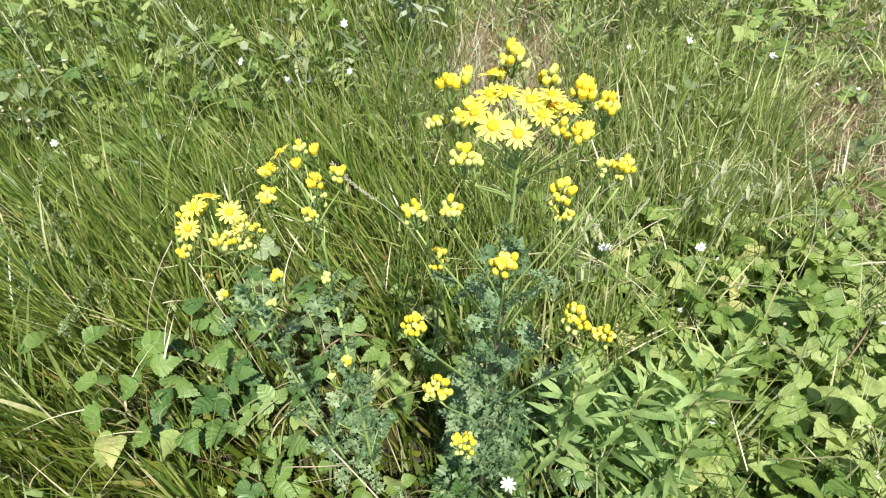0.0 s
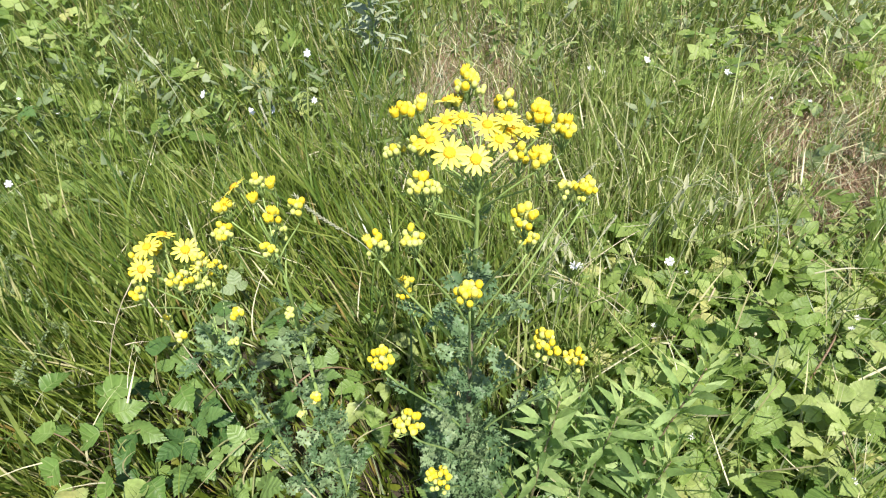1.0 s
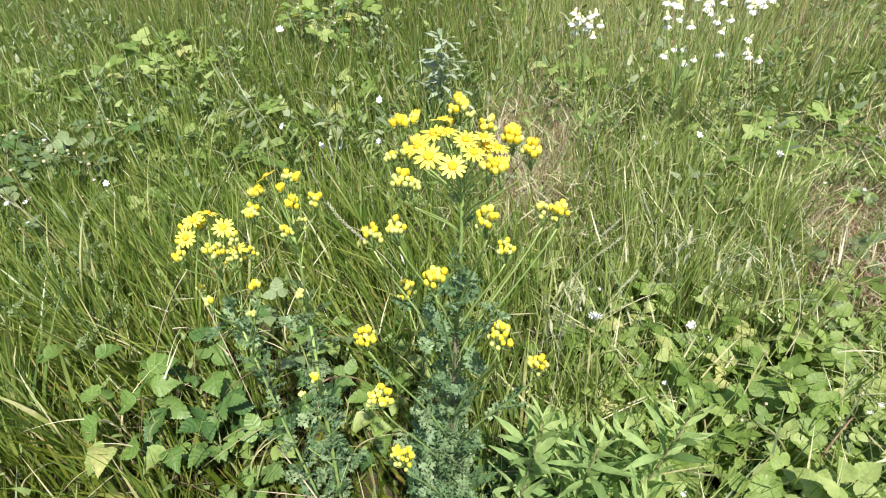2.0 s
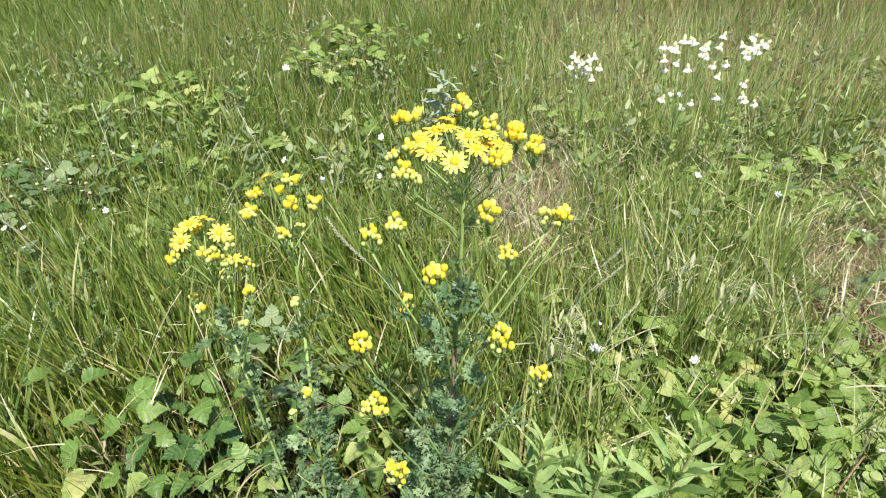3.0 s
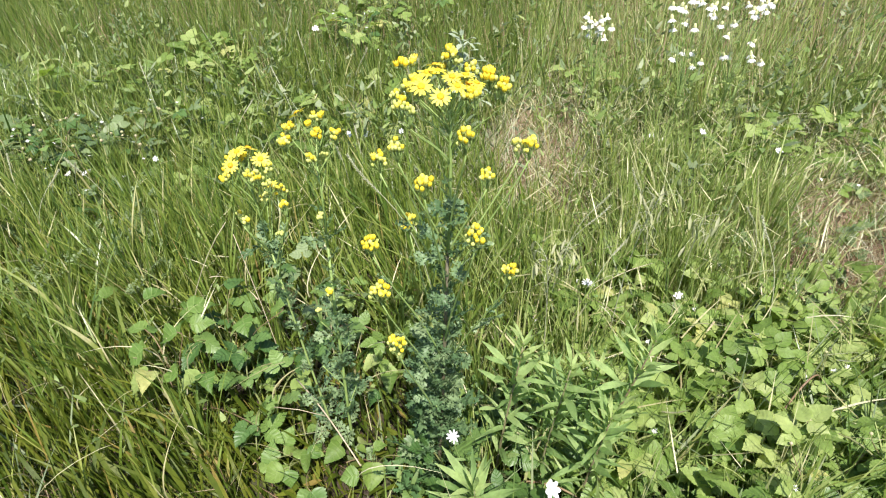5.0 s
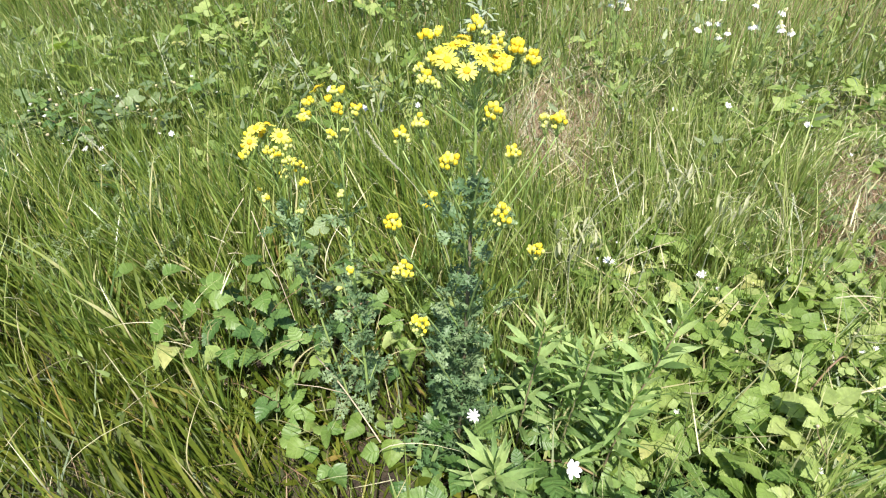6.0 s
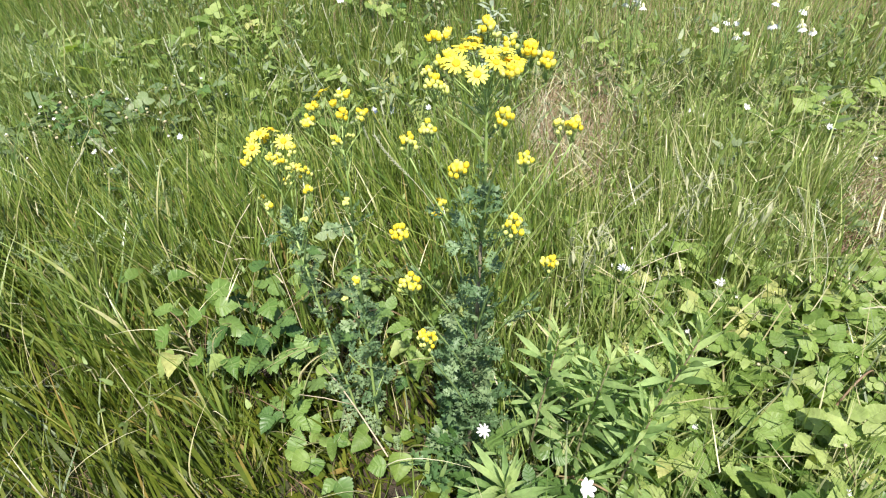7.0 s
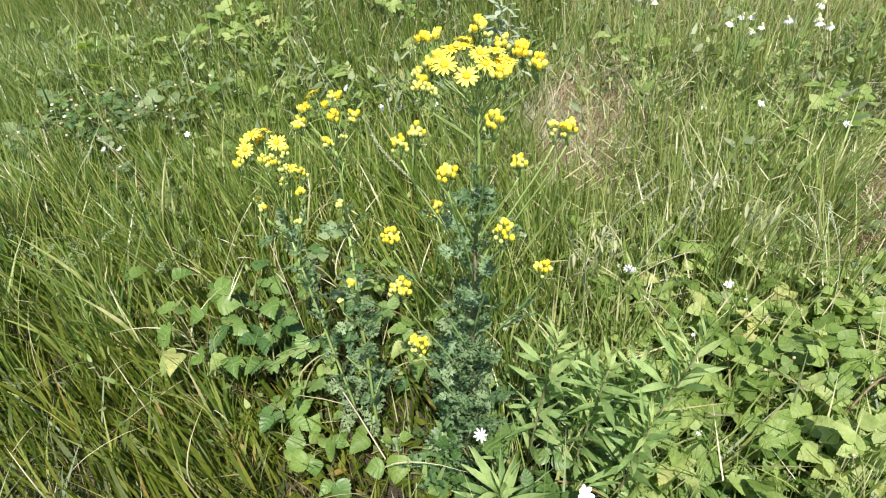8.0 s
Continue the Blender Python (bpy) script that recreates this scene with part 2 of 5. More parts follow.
def blade(b, length, half, n, cols, tooth=0.0, pleat=0.0, veins=7, droop=0.0, fold=0.0, wave=0.0, rng=None, m=None, mat=0):
    """A leaf blade along +x: half(u) is its half width. Its rows slant forward like side veins; teeth at the rim, folds along the veins, a drooping tip."""
    verts, faces, uvs = [], [], []
    ph = rng.uniform(0, 6) if rng else 0
    for i in range(n + 1):
        row = i / n
        for j in range(-cols, cols + 1):
            v = j / cols
            u = row + 0.22 * abs(v) * math.sin(math.pi * row)
            w = half(u)
            rim = abs(j) == cols and 0 < i < n
            if rim:
                w *= 1 + tooth * (1 if i % 2 else -1)
            x = u * length + (tooth * length * 0.12 if rim and i % 2 else 0)
            y = v * w
            z = pleat * math.cos(2 * math.pi * veins * row) * abs(v) * min(1, 8 * row, 8 - 8 * row) + fold * abs(y) - droop * u * u * length
            z += wave * length * math.sin(5 * u + ph + 2 * v) * abs(v)
            verts.append((x, y, z))
            uvs.append((row, v * 0.5 + 0.5))
    k = 2 * cols + 1
    for i in range(n):
        for j in range(2 * cols):
            faces.append((i * k + j, (i + 1) * k + j, (i + 1) * k + j + 1, i * k + j + 1))
    return b.add(verts, faces, uvs, mat, m)


def grounded(x, y):
    """Height of the ground."""
    return 0.018 * noise.noise(Vector((x * 1.3, y * 1.3, 0.0))) + 0.01 * noise.noise(Vector((x * 5, y * 5, 3.0)))


# ---- ground ----
def build_ground():
    near = np.linspace(-3.0, 3.0, 81)
    axis = np.concatenate((-np.geomspace(400, 3.2, 14), near, np.geomspace(3.2, 400, 14)))
    n = len(axis)
    verts = [(x, y + 1.5, grounded(x, y + 1.5) - 0.02) for y in axis for x in axis]
    faces = [(j * n + i, j * n + i + 1, (j + 1) * n + i + 1, (j + 1) * n + i) for j in range(n - 1) for i in range(n - 1)]
    me = Build().add(verts, faces).mesh("ground", [mat_soil])
    tagged(new("ground", me), "dark brown soil with thatch under the meadow", "ground", kind="structure")


build_ground()


# ---- grass ----
def strips(name, mat, xs, ys, zs, height, width, lean, toward, curl, seg, rng, label, category="grass"):
    """Many separate blades in one mesh: each bends from its root the way it leans, and tapers to a point."""
    n = len(xs)
    face = rng.uniform(0, 2 * np.pi, n)
    dx, dy = np.cos(toward), np.sin(toward)
    rows = []
    turn = rng.normal(0, 0.9, n)
    for k in range(seg + 1):
        s = k / seg
        sx, sy = np.cos(face + turn * s), np.sin(face + turn * s)
        out = height * (lean * s + curl * s * s)
        up = height * s * np.sqrt(np.clip(1 - (lean + curl * s * 0.9) ** 2 * 0.6, 0.05, 1))
        cx, cy, cz = xs + dx * out, ys + dy * out, zs + up
        w = width * (0.75 + 0.5 * s if s < 0.4 else 0.95 * (1 - s) ** 0.75 / 0.6 ** 0.75)
        if k < seg:
            rows.append(np.stack((cx - sx * w, cy - sy * w, cz), 1))
            rows.append(np.stack((cx + sx * w, cy + sy * w, cz), 1))
        else:
            rows.append(np.stack((cx, cy, cz), 1))
    per = 2 * seg + 1
    verts = np.stack(rows, 1).reshape(-1, 3)
    tri = []
    for k in range(seg - 1):
        a = 2 * k
        tri += [(a, a + 1, a + 3), (a, a + 3, a + 2)]
    tri.append((2 * seg - 2, 2 * seg - 1, 2 * seg))
    tri = np.array(tri, dtype=np.int32)
    faces = (np.arange(n, dtype=np.int32)[:, None, None] * per + tri[None]).reshape(-1, 3)
    me = bpy.data.meshes.new(name)
    me.vertices.add(len(verts))
    me.vertices.foreach_set("co", verts.astype(np.float32).ravel())
    me.loops.add(faces.size)
    me.loops.foreach_set("vertex_index", faces.ravel())
    me.polygons.add(len(faces))
    me.polygons.foreach_set("loop_start", np.arange(0, faces.size, 3, dtype=np.int32))
    me.polygons.foreach_set("use_smooth", np.ones(len(faces), dtype=bool))
    me.update(calc_edges=True)
    us = np.array([k // 2 / seg for k in range(per - 1)] + [1.0], dtype=np.float32)
    vs = np.array([k % 2 for k in range(per - 1)] + [0.5], dtype=np.float32)
    uv = np.stack((us, vs), 1)[faces.ravel() % per]
    me.uv_layers.new(name="UVMap").data.foreach_set("uv", uv.ravel())
    me.materials.append(mat)
    return tagged(new(name, me), label, category, kind="stuff")


def frayed(rng, x, y, x0, x1, y0, y1):
    """Strays the places near the rectangle's edges, so that the growth thins out unevenly there."""
    near = np.minimum(np.minimum(x - x0, x1 - x), np.minimum(y - y0, y1 - y))
    stray = 0.4 * np.clip(1 - near / 0.5, 0, 1)
    return x + rng.normal(0, 1, len(x)).clip(-1, 1) * stray, y + rng.normal(0, 1, len(x)).clip(-1, 1) * stray


def scatter(rng, count, x0, x1, y0, y1, keep):
    """Places in a rectangle of the plan, thinned by keep(x, y), a share between 0 and 1, and gathered in tufts."""
    x, y = rng.uniform(x0, x1, count), rng.uniform(y0, y1, count)
    tuft = 0.55 + 0.45 * np.sin(x * 23 + 3 * np.sin(y * 17)) * np.sin(y * 29 + 2 * np.sin(x * 13))
    ok = rng.uniform(0, 1, count) < keep(x, y) * np.clip(tuft + 0.35, 0, 1)
    x, y = frayed(rng, x[ok], y[ok], x0, x1, y0, y1)
    return x, y, np.array([grounded(a, b) - 0.02 for a, b in zip(x, y)])


def tufts(rng, count, per, x0, x1, y0, y1, keep, radius):
    """Tufts of about per blades: each blade's place, the way it leans out from its tuft, how far out it stands (0 to 1 or so), and its tuft's vigour."""
    x, y = rng.uniform(x0, x1, count), rng.uniform(y0, y1, count)
    ok = rng.uniform(0, 1, count) < keep(x, y)
    x, y = frayed(rng, x[ok], y[ok], x0, x1, y0, y1)
    n = rng.poisson(per * rng.uniform(0.5, 1.5, len(x)))
    tx, ty, vigour = np.repeat(x, n), np.repeat(y, n), np.repeat(rng.uniform(0.6, 1.3, len(x)), n)
    slant = np.repeat(rng.normal(0, 0.012, (len(x), 2)), n, 0)
    r = rng.normal(0, radius, (len(tx), 2))
    px, py = tx + r[:, 0], ty + r[:, 1]
    toward = np.arctan2(r[:, 1] + slant[:, 1], r[:, 0] + slant[:, 0]) + rng.normal(0, 0.45, len(tx))
    out = np.hypot(r[:, 0] + slant[:, 0], r[:, 1] + slant[:, 1]) / (2 * radius)
    return px, py, np.array([grounded(a, b) - 0.02 for a, b in zip(px, py)]), toward, out, vigour


def spot(x, y, cx, cy, rx, ry):
    return np.exp(-(((x - cx) / rx) ** 2 + ((y - cy) / ry) ** 2))


def bare(x, y):
    """Dry patches, where fine reddish grass takes the place of green."""
    return np.clip(1.45 * (spot(x, y, 0.23, 1.90, 0.27, 0.38) + spot(x, y, 1.30, 1.50, 0.30, 0.32) + 0.8 * spot(x, y, 1.18, 1.24, 0.16, 0.14) + 0.7 * spot(x, y, 1.7, 1.9, 0.4, 0.4) + 0.7 * spot(x, y, 0.15, 2.5, 0.2, 0.3)), 0, 1)


def clear(x, y):
    """Hardly any grass grows under the low brambles at the ragwort's foot."""
    return np.clip(1 - 1.1 * (spot(x, y, -0.09, 0.37, 0.26, 0.17) + spot(x, y, 0.40, 0.30, 0.36, 0.2)), 0.02, 1)


def leafy(x, y):
    """Where brambles and shoots crowd the grass out."""
    return np.clip(1.1 * spot(x, y, 0.76, 0.74, 0.54, 0.42) + 0.95 * spot(x, y, -0.02, 0.50, 0.3, 0.26) + 0.42 * spot(x, y, -0.58, 0.60, 0.26, 0.2) + 0.6 * spot(x, y, -0.3, 0.72, 0.2, 0.2) + 0.8 * spot(x, y, -0.38, 0.88, 0.2, 0.16) + 0.8 * spot(x, y, 1.15, 2.1, 0.45, 0.35) + 0.4 * spot(x, y, -0.95, 1.75, 0.55, 0.5) + 0.62 * spot(x, y, -1.75, 1.40, 0.5, 0.38) + 0.35 * spot(x, y, -1.8, 2.5, 0.6, 0.5), 0, 1)


def herby(x, y):
    """Patches further back where leafy herbs mix into the grass."""
    wave = np.sin(x * 4.1 + 2 + np.sin(y * 2.3)) * np.sin(y * 3.3 + np.sin(x * 1.9)) + 0.5 * np.sin(x * 9.7 + y * 3) * np.sin(y * 8.3 - x * 2)
    return np.clip(0.45 + 0.75 * wave + 0.5 * spot(x, y, -0.5, 2.2, 0.7, 0.7) + 0.5 * spot(x, y, 1.3, 2.7, 0.8, 0.6), 0, 1) * np.clip((y - 1.2) / 0.4, 0, 1)


def patchy(x, y):
    """Clumps a hand or two wide with gaps between them, in the tall grass beside the brambles."""
    wave = np.sin(x * 15 + 2 * np.sin(y * 9 + 1)) * np.sin(y * 12 + 2 * np.sin(x * 8)) + 0.4 * np.sin(x * 31 + y * 7) * np.sin(y * 27 - x * 5)
    return np.where(x < 0.05, np.clip(0.72 + 0.85 * wave, 0.12, 1.3), 1.0)


def build_grass():
    rng = np.random.default_rng(11)
    # tall grass close by, in tufts
    x, y, z, toward, out, vig = tufts(rng, 5200, 17, -1.9, 1.9, -0.35, 2.3, lambda x, y: (1 - 0.95 * bare(x, y)) * (1 - (0.8 - 0.42 * (y > 1.25)) * leafy(x, y)) * (1 - 0.4 * herby(x, y)) * (1 - 0.45 * spot(x, y, -0.12, 1.72, 0.24, 0.3)) * (1 - np.clip(1.25 * spot(x, y, -0.65, 0.08, 0.85, 0.5), 0, 0.99)) * (1 - 0.42 * ((x < -0.25) & (y < 1.3))) * clear(x, y) * patchy(x, y), 0.017)
    # beside the brambles the grass leans over together
    swept = (x < -0.15) & (rng.uniform(0, 1, len(x)) < 0.75 - 0.35 * (y > 1.3))
    toward = np.where(swept, rng.normal(2.5, 0.75, len(x)), toward)
    out = np.where(swept, out * 0.6 + 0.28, out)
    left = x < 0.1 + 0.15 * rng.normal(0, 1, len(x))
    for side, mat, tall, label in ((left, mat_grass, 1.1, "dense tall green meadow grass in uneven tufts"), (~left, mat_grass_right, 1.0, "pale green meadow grass mixed with dry stalks")):
        xs, ys, n = x[side], y[side], int(side.sum())
        h = rng.normal(0.29, 0.055, n).clip(0.1, 0.5) * vig[side] * (1 - 0.45 * leafy(xs, ys)) * (0.75 + 0.25 * np.clip((ys + 0.3) / 0.8, 0, 1)) * (1 - 0.15 * np.clip((ys - 1.1) / 0.5, 0, 1)) * tall
        raised = np.where(rng.uniform(0, 1, n) < 0.55, rng.uniform(0.2, 0.6, n), 0.0)
        h = np.minimum(h, 0.42) * (0.8 + 0.24 * patchy(xs, ys)) * (1 - 0.55 * spot(xs, ys, -0.75, 0.15, 0.7, 0.4)) * (1 - 0.35 * spot(xs, ys, 0.22, 1.5, 0.24, 0.35))
        strips("meadow_grass", mat, xs, ys, z[side] + raised * h, h * (1.08 - raised), rng.uniform(0.0011, 0.0027, n) * rng.choice((1.0, 1.0, 1.6), n) * (1.35 if tall > 1.05 else 1.05), ((0.03 + 0.22 * out[side] * rng.uniform(0.5, 1.5, n)) * (1.0 if tall > 1.05 else 0.6) * (1 + 1.2 * raised)).clip(0, 0.6), toward[side], rng.uniform(0.0, 0.7, n) ** 2.2, 5, rng, label)
    # broad short blades leaning one way over the soil close by
    x, y, z = scatter(rng, 4600, -1.7, 0.02, -0.35, 0.70, lambda x, y: (1 - 0.9 * leafy(x, y)) * 0.85 * clear(x, y) * (0.5 + 0.5 * np.clip((y - 0.05) / 0.35, 0, 1)) * patchy(x, y))
    n = len(x)
    strips("broad_grass", mat_broad_shaded, x, y, z + rng.uniform(0.0, 0.09, n), rng.gamma(10, 0.0125, n).clip(0.05, 0.22), rng.uniform(0.0030, 0.0062, n), rng.uniform(0.35, 0.95, n), rng.normal(2.75, 0.42, n), rng.uniform(0.0, 0.75, n) ** 2, 6, rng, "broad yellowish-green grass blades leaning over dark soil")
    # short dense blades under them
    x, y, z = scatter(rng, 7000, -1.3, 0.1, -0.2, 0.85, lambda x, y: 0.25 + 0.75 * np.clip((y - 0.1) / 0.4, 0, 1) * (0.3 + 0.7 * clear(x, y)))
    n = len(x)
    strips("broad_grass", mat_broad_shaded, x, y, z, rng.uniform(0.05, 0.15, n), rng.uniform(0.0014, 0.0034, n), rng.uniform(0.2, 0.9, n), rng.normal(2.7, 0.8, n), rng.uniform(0.0, 0.7, n) ** 2, 4, rng, "short dense grass blades over dark soil")
    # bluish blades among them
    x, y, z = scatter(rng, 700, -1.5, -0.2, -0.3, 0.5, lambda x, y: 0.15 + 0.75 * spot(x, y, -0.9, 0.1, 0.3, 0.25))
    n = len(x)
    strips("broad_grass", mat_herb_grey, x, y, z + rng.uniform(0.0, 0.06, n), rng.uniform(0.08, 0.22, n), rng.uniform(0.0018, 0.0042, n), rng.uniform(0.3, 1.0, n), rng.normal(2.6, 1.1, n), rng.uniform(0.0, 0.8, n) ** 2, 6, rng, "bluish grey-green grass blades bending low over soil")
    # broader yellowish blades
    x, y, z = scatter(rng, 12500, -1.9, 0.3, 0.35, 1.6, lambda x, y: (1 - 0.8 * leafy(x, y)) * 0.85 * patchy(x, y))
    n = len(x)
    strips("broad_grass", mat_broad_tall, x, y, z, rng.normal(0.28, 0.08, n).clip(0.10, 0.46) * (1 - 0.45 * leafy(x, y)) * (0.55 + 0.45 * np.clip((y - 0.35) / 0.45, 0, 1)), rng.uniform(0.0018, 0.0042, n), rng.uniform(0.06, 0.42, n), rng.normal(2.6, 0.8, n), rng.uniform(0.0, 0.8, n) ** 2, 6, rng, "broad yellowish-green grass blades, some with brown tips")
    x, y, z = scatter(rng, 9000, 0.2, 1.9, 0.2, 2.3, lambda x, y: (1 - 0.95 * bare(x, y)) * (1 - 0.75 * leafy(x, y)) * 0.85 * (0.3 + 0.7 * clear(x, y)))
    n = len(x)
    strips("broad_grass", mat_grass_right, x, y, z, rng.normal(0.26, 0.07, n).clip(0.12, 0.45), rng.uniform(0.0016, 0.0034, n), rng.uniform(0.02, 0.36, n), rng.uniform(0, 6.28, n), rng.uniform(0.0, 0.8, n) ** 2.5, 6, rng, "broad pale green grass blades bending over")
    # long blades bending across the leafy patch
    x, y, z = scatter(rng, 190, 0.40, 1.4, 0.1, 0.85, lambda x, y: 0.6 + 0 * x)
    n = len(x)
    strips("broad_grass", mat_grass, x, y, z, rng.uniform(0.3, 0.44, n), rng.uniform(0.0022, 0.0044, n), rng.uniform(0.3, 0.8, n), rng.normal(0.6, 0.8, n), rng.uniform(0.1, 0.9, n) ** 2, 7, rng, "long green grass blades bending across bramble leaves")
    # bluish blades among the brambles
    x, y, z = scatter(rng, 420, 0.5, 1.3, 0.15, 0.75, lambda x, y: 0.7 + 0 * x)
    n = len(x)
    strips("broad_grass", mat_herb_grey, x, y, z + rng.uniform(0.0, 0.1, n), rng.uniform(0.14, 0.30, n), rng.uniform(0.0018, 0.0040, n), rng.uniform(0.2, 0.9, n), rng.normal(0.7, 1.0, n), rng.uniform(0.0, 0.8, n) ** 2, 6, rng, "bluish grey-green grass blades between bramble leaves")
    # grass further off
    x, y, z, toward, out, vig = tufts(rng, 4600, 15, -4.6, 3.6, 2.2, 5.2, lambda x, y: (1 - 0.9 * bare(x, y)) * (1 - 0.5 * leafy(x, y)) * (1 - 0.5 * herby(x, y)), 0.026)
    left = x < 0.1 + 0.25 * rng.normal(0, 1, len(x))
    for side, mat, label in ((left, mat_grass, "tall green meadow grass spreading into the distance"), (~left, mat_grass_right, "tall pale green meadow grass spreading into the distance")):
        n = int(side.sum())
        strips("meadow_grass", mat, x[side], y[side], z[side], rng.normal(0.31, 0.06, n).clip(0.12, 0.55) * vig[side], rng.uniform(0.002, 0.005, n), (0.03 + 0.22 * out[side]).clip(0, 0.5), toward[side], rng.uniform(0, 0.6, n) ** 2, 3, rng, label)
    x, y, z = scatter(rng, 30000, -4.6, -1.8, 0.2, 2.3, lambda x, y: 0.9 - 0.5 * leafy(x, y))
    n = len(x)
    strips("meadow_grass", mat_grass, x, y, z, rng.normal(0.34, 0.08, n).clip(0.12, 0.55), rng.uniform(0.0016, 0.0042, n), rng.uniform(0.05, 0.4, n), rng.normal(2.6, 1.3, n), rng.uniform(0, 0.5, n), 4, rng, "tall green meadow grass leaning over")
    x, y, z = scatter(rng, 18000, 1.8, 3.6, 0.4, 2.3, lambda x, y: 0.9 - 0.8 * bare(x, y))
    n = len(x)
    strips("meadow_grass", mat_grass_right, x, y, z, rng.normal(0.3, 0.08, n).clip(0.12, 0.5), rng.uniform(0.0013, 0.003, n), rng.uniform(0.05, 0.45, n), rng.uniform(0, 6.28, n), rng.uniform(0, 0.5, n), 3, rng, "pale green meadow grass with dry stalks")
    x, y, z = scatter(rng, 80000, -10.0, 8.0, 5.1, 12.0, lambda x, y: 0.9 + 0 * x)
    n = len(x)
    strips("meadow_grass", mat_grass, x, y, z, rng.normal(0.38, 0.08, n), rng.uniform(0.004, 0.009, n), rng.uniform(0.02, 0.35, n), rng.uniform(0, 6.28, n), rng.uniform(0, 0.4, n), 2, rng, "tall green meadow grass far off")
    # the meadow all round
    x, y, z = scatter(rng, 90000, -13.0, 13.0, -8.0, 14.0, lambda x, y: 1.0 - ((x > -4.5) & (x < 3.5) & (y > 0.3) & (y < 11.5)) * 1.0 - ((x > -1.85) & (x < 1.85) & (y > -0.3) & (y < 1)) * 1.0)
    n = len(x)
    strips("meadow_grass", mat_grass, x, y, z, rng.normal(0.33, 0.07, n), rng.uniform(0.004, 0.009, n), rng.uniform(0.02, 0.4, n), rng.uniform(0, 6.28, n), rng.uniform(0, 0.4, n), 2, rng, "tall green meadow grass all round the place")
    x, y, z = scatter(rng, 110000, -7.0, 7.0, -5.5, 6.5, lambda x, y: 1.0 - ((x > -4.7) & (x < 3.6) & (y > 0.3)) * 1.0 - ((x > -1.85) & (x < 1.85) & (y > -0.35) & (y < 1)) * 1.0)
    n = len(x)
    strips("meadow_grass", mat_grass, x, y, z, rng.normal(0.31, 0.07, n), rng.uniform(0.003, 0.007, n), rng.uniform(0.02, 0.4, n), rng.uniform(0, 6.28, n), rng.uniform(0, 0.4, n), 2, rng, "dense green meadow grass round about")
    # low leaves over the soil at the ragworts' feet, coloured dark to stand for shade
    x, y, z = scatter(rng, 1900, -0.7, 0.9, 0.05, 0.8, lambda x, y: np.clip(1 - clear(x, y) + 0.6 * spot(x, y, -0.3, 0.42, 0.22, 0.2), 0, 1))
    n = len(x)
    strips("low_leaves", mat_broad_shaded, x, y, z + rng.uniform(0.02, 0.09, n), rng.uniform(0.02, 0.045, n), rng.uniform(0.006, 0.013, n), rng.uniform(0.6, 1.0, n), rng.uniform(0, 6.28, n), rng.uniform(0, 0.4, n), 4, rng, "low leaves covering soil at the ragworts' feet, darkened to stand for shade", "herbs")
    # dry thatch lying low
    x, y, z = scatter(rng, 26000, -2.2, 2.2, -0.35, 3.2, lambda x, y: (0.12 + 0.22 * (x > 0.1) + 0.5 * bare(x, y)) * (0.4 + 0.6 * clear(x, y)) * (1 - 0.7 * ((x < -0.1) & (y < 0.5))))
    n = len(x)
    strips("dead_grass", mat_straw, x, y, z + rng.uniform(0.0, 0.05, n), rng.uniform(0.08, 0.24, n), rng.uniform(0.0006, 0.0017, n), rng.uniform(0.5, 1.0, n), rng.uniform(0, 6.28, n), rng.uniform(0, 0.25, n), 3, rng, "dry straw-coloured dead blades lying low in the meadow")
    # brown litter on the bare soil close by
    x, y, z = scatter(rng, 2600, -1.1, 0.05, -0.2, 0.5, lambda x, y: np.clip(spot(x, y, -0.35, 0.12, 0.6, 0.3), 0, 1))
    n = len(x)
    strips("dead_grass", mat_litter, x, y, z + rng.uniform(0.0, 0.03, n), rng.uniform(0.03, 0.12, n), rng.uniform(0.0006, 0.0022, n), rng.uniform(0.6, 1.1, n), rng.uniform(0, 6.28, n), rng.uniform(0, 0.3, n), 3, rng, "brown withered blades and twigs lying on dark soil")
    # fine reddish grass in the dry patches
    x, y, z = scatter(rng, 90000, -0.6, 2.3, 0.9, 3.4, lambda x, y: bare(x, y) ** 1.5)
    n = len(x)
    strips("dry_fine_grass", mat_dry, x, y, z, rng.uniform(0.07, 0.26, n), rng.uniform(0.0005, 0.0012, n), rng.uniform(0.05, 0.8, n), rng.uniform(0, 6.28, n), rng.uniform(0, 0.5, n), 3, rng, "fine dry reddish-brown grass in a thin patch")
    # fine pale grass lying tangled
    x, y, z = scatter(rng, 40000, -0.6, 2.2, 0.9, 3.2, lambda x, y: np.clip(0.8 * spot(x, y, -0.12, 1.72, 0.22, 0.3) + 0.3 * bare(x, y), 0, 1))
    n = len(x)
    strips("tangled_grass", mat_seed, x, y, z + rng.uniform(0, 0.16, n), rng.uniform(0.08, 0.22, n), rng.uniform(0.0005, 0.0014, n), rng.uniform(0.3, 1.0, n), rng.uniform(0, 6.28, n), rng.uniform(0, 0.6, n), 4, rng, "fine pale greyish grass lying tangled in the meadow")
    # pale broken blades caught across the grass
    x, y, z = scatter(rng, 7400, -1.6, 2.0, 0.45, 2.6, lambda x, y: (0.2 + 0.66 * (x > 0.15)) * (1 - 0.85 * leafy(x, y)))
    n = len(x)
    strips("broken_blades", mat_straw, x, y, z + rng.uniform(0.12, 0.27, n), rng.uniform(0.04, 0.11, n), rng.uniform(0.0011, 0.0030, n), rng.uniform(0.85, 1.1, n), rng.uniform(0, 6.28, n), rng.uniform(-0.1, 0.3, n), 3, rng, "pale broken dry blades caught across the green grass")
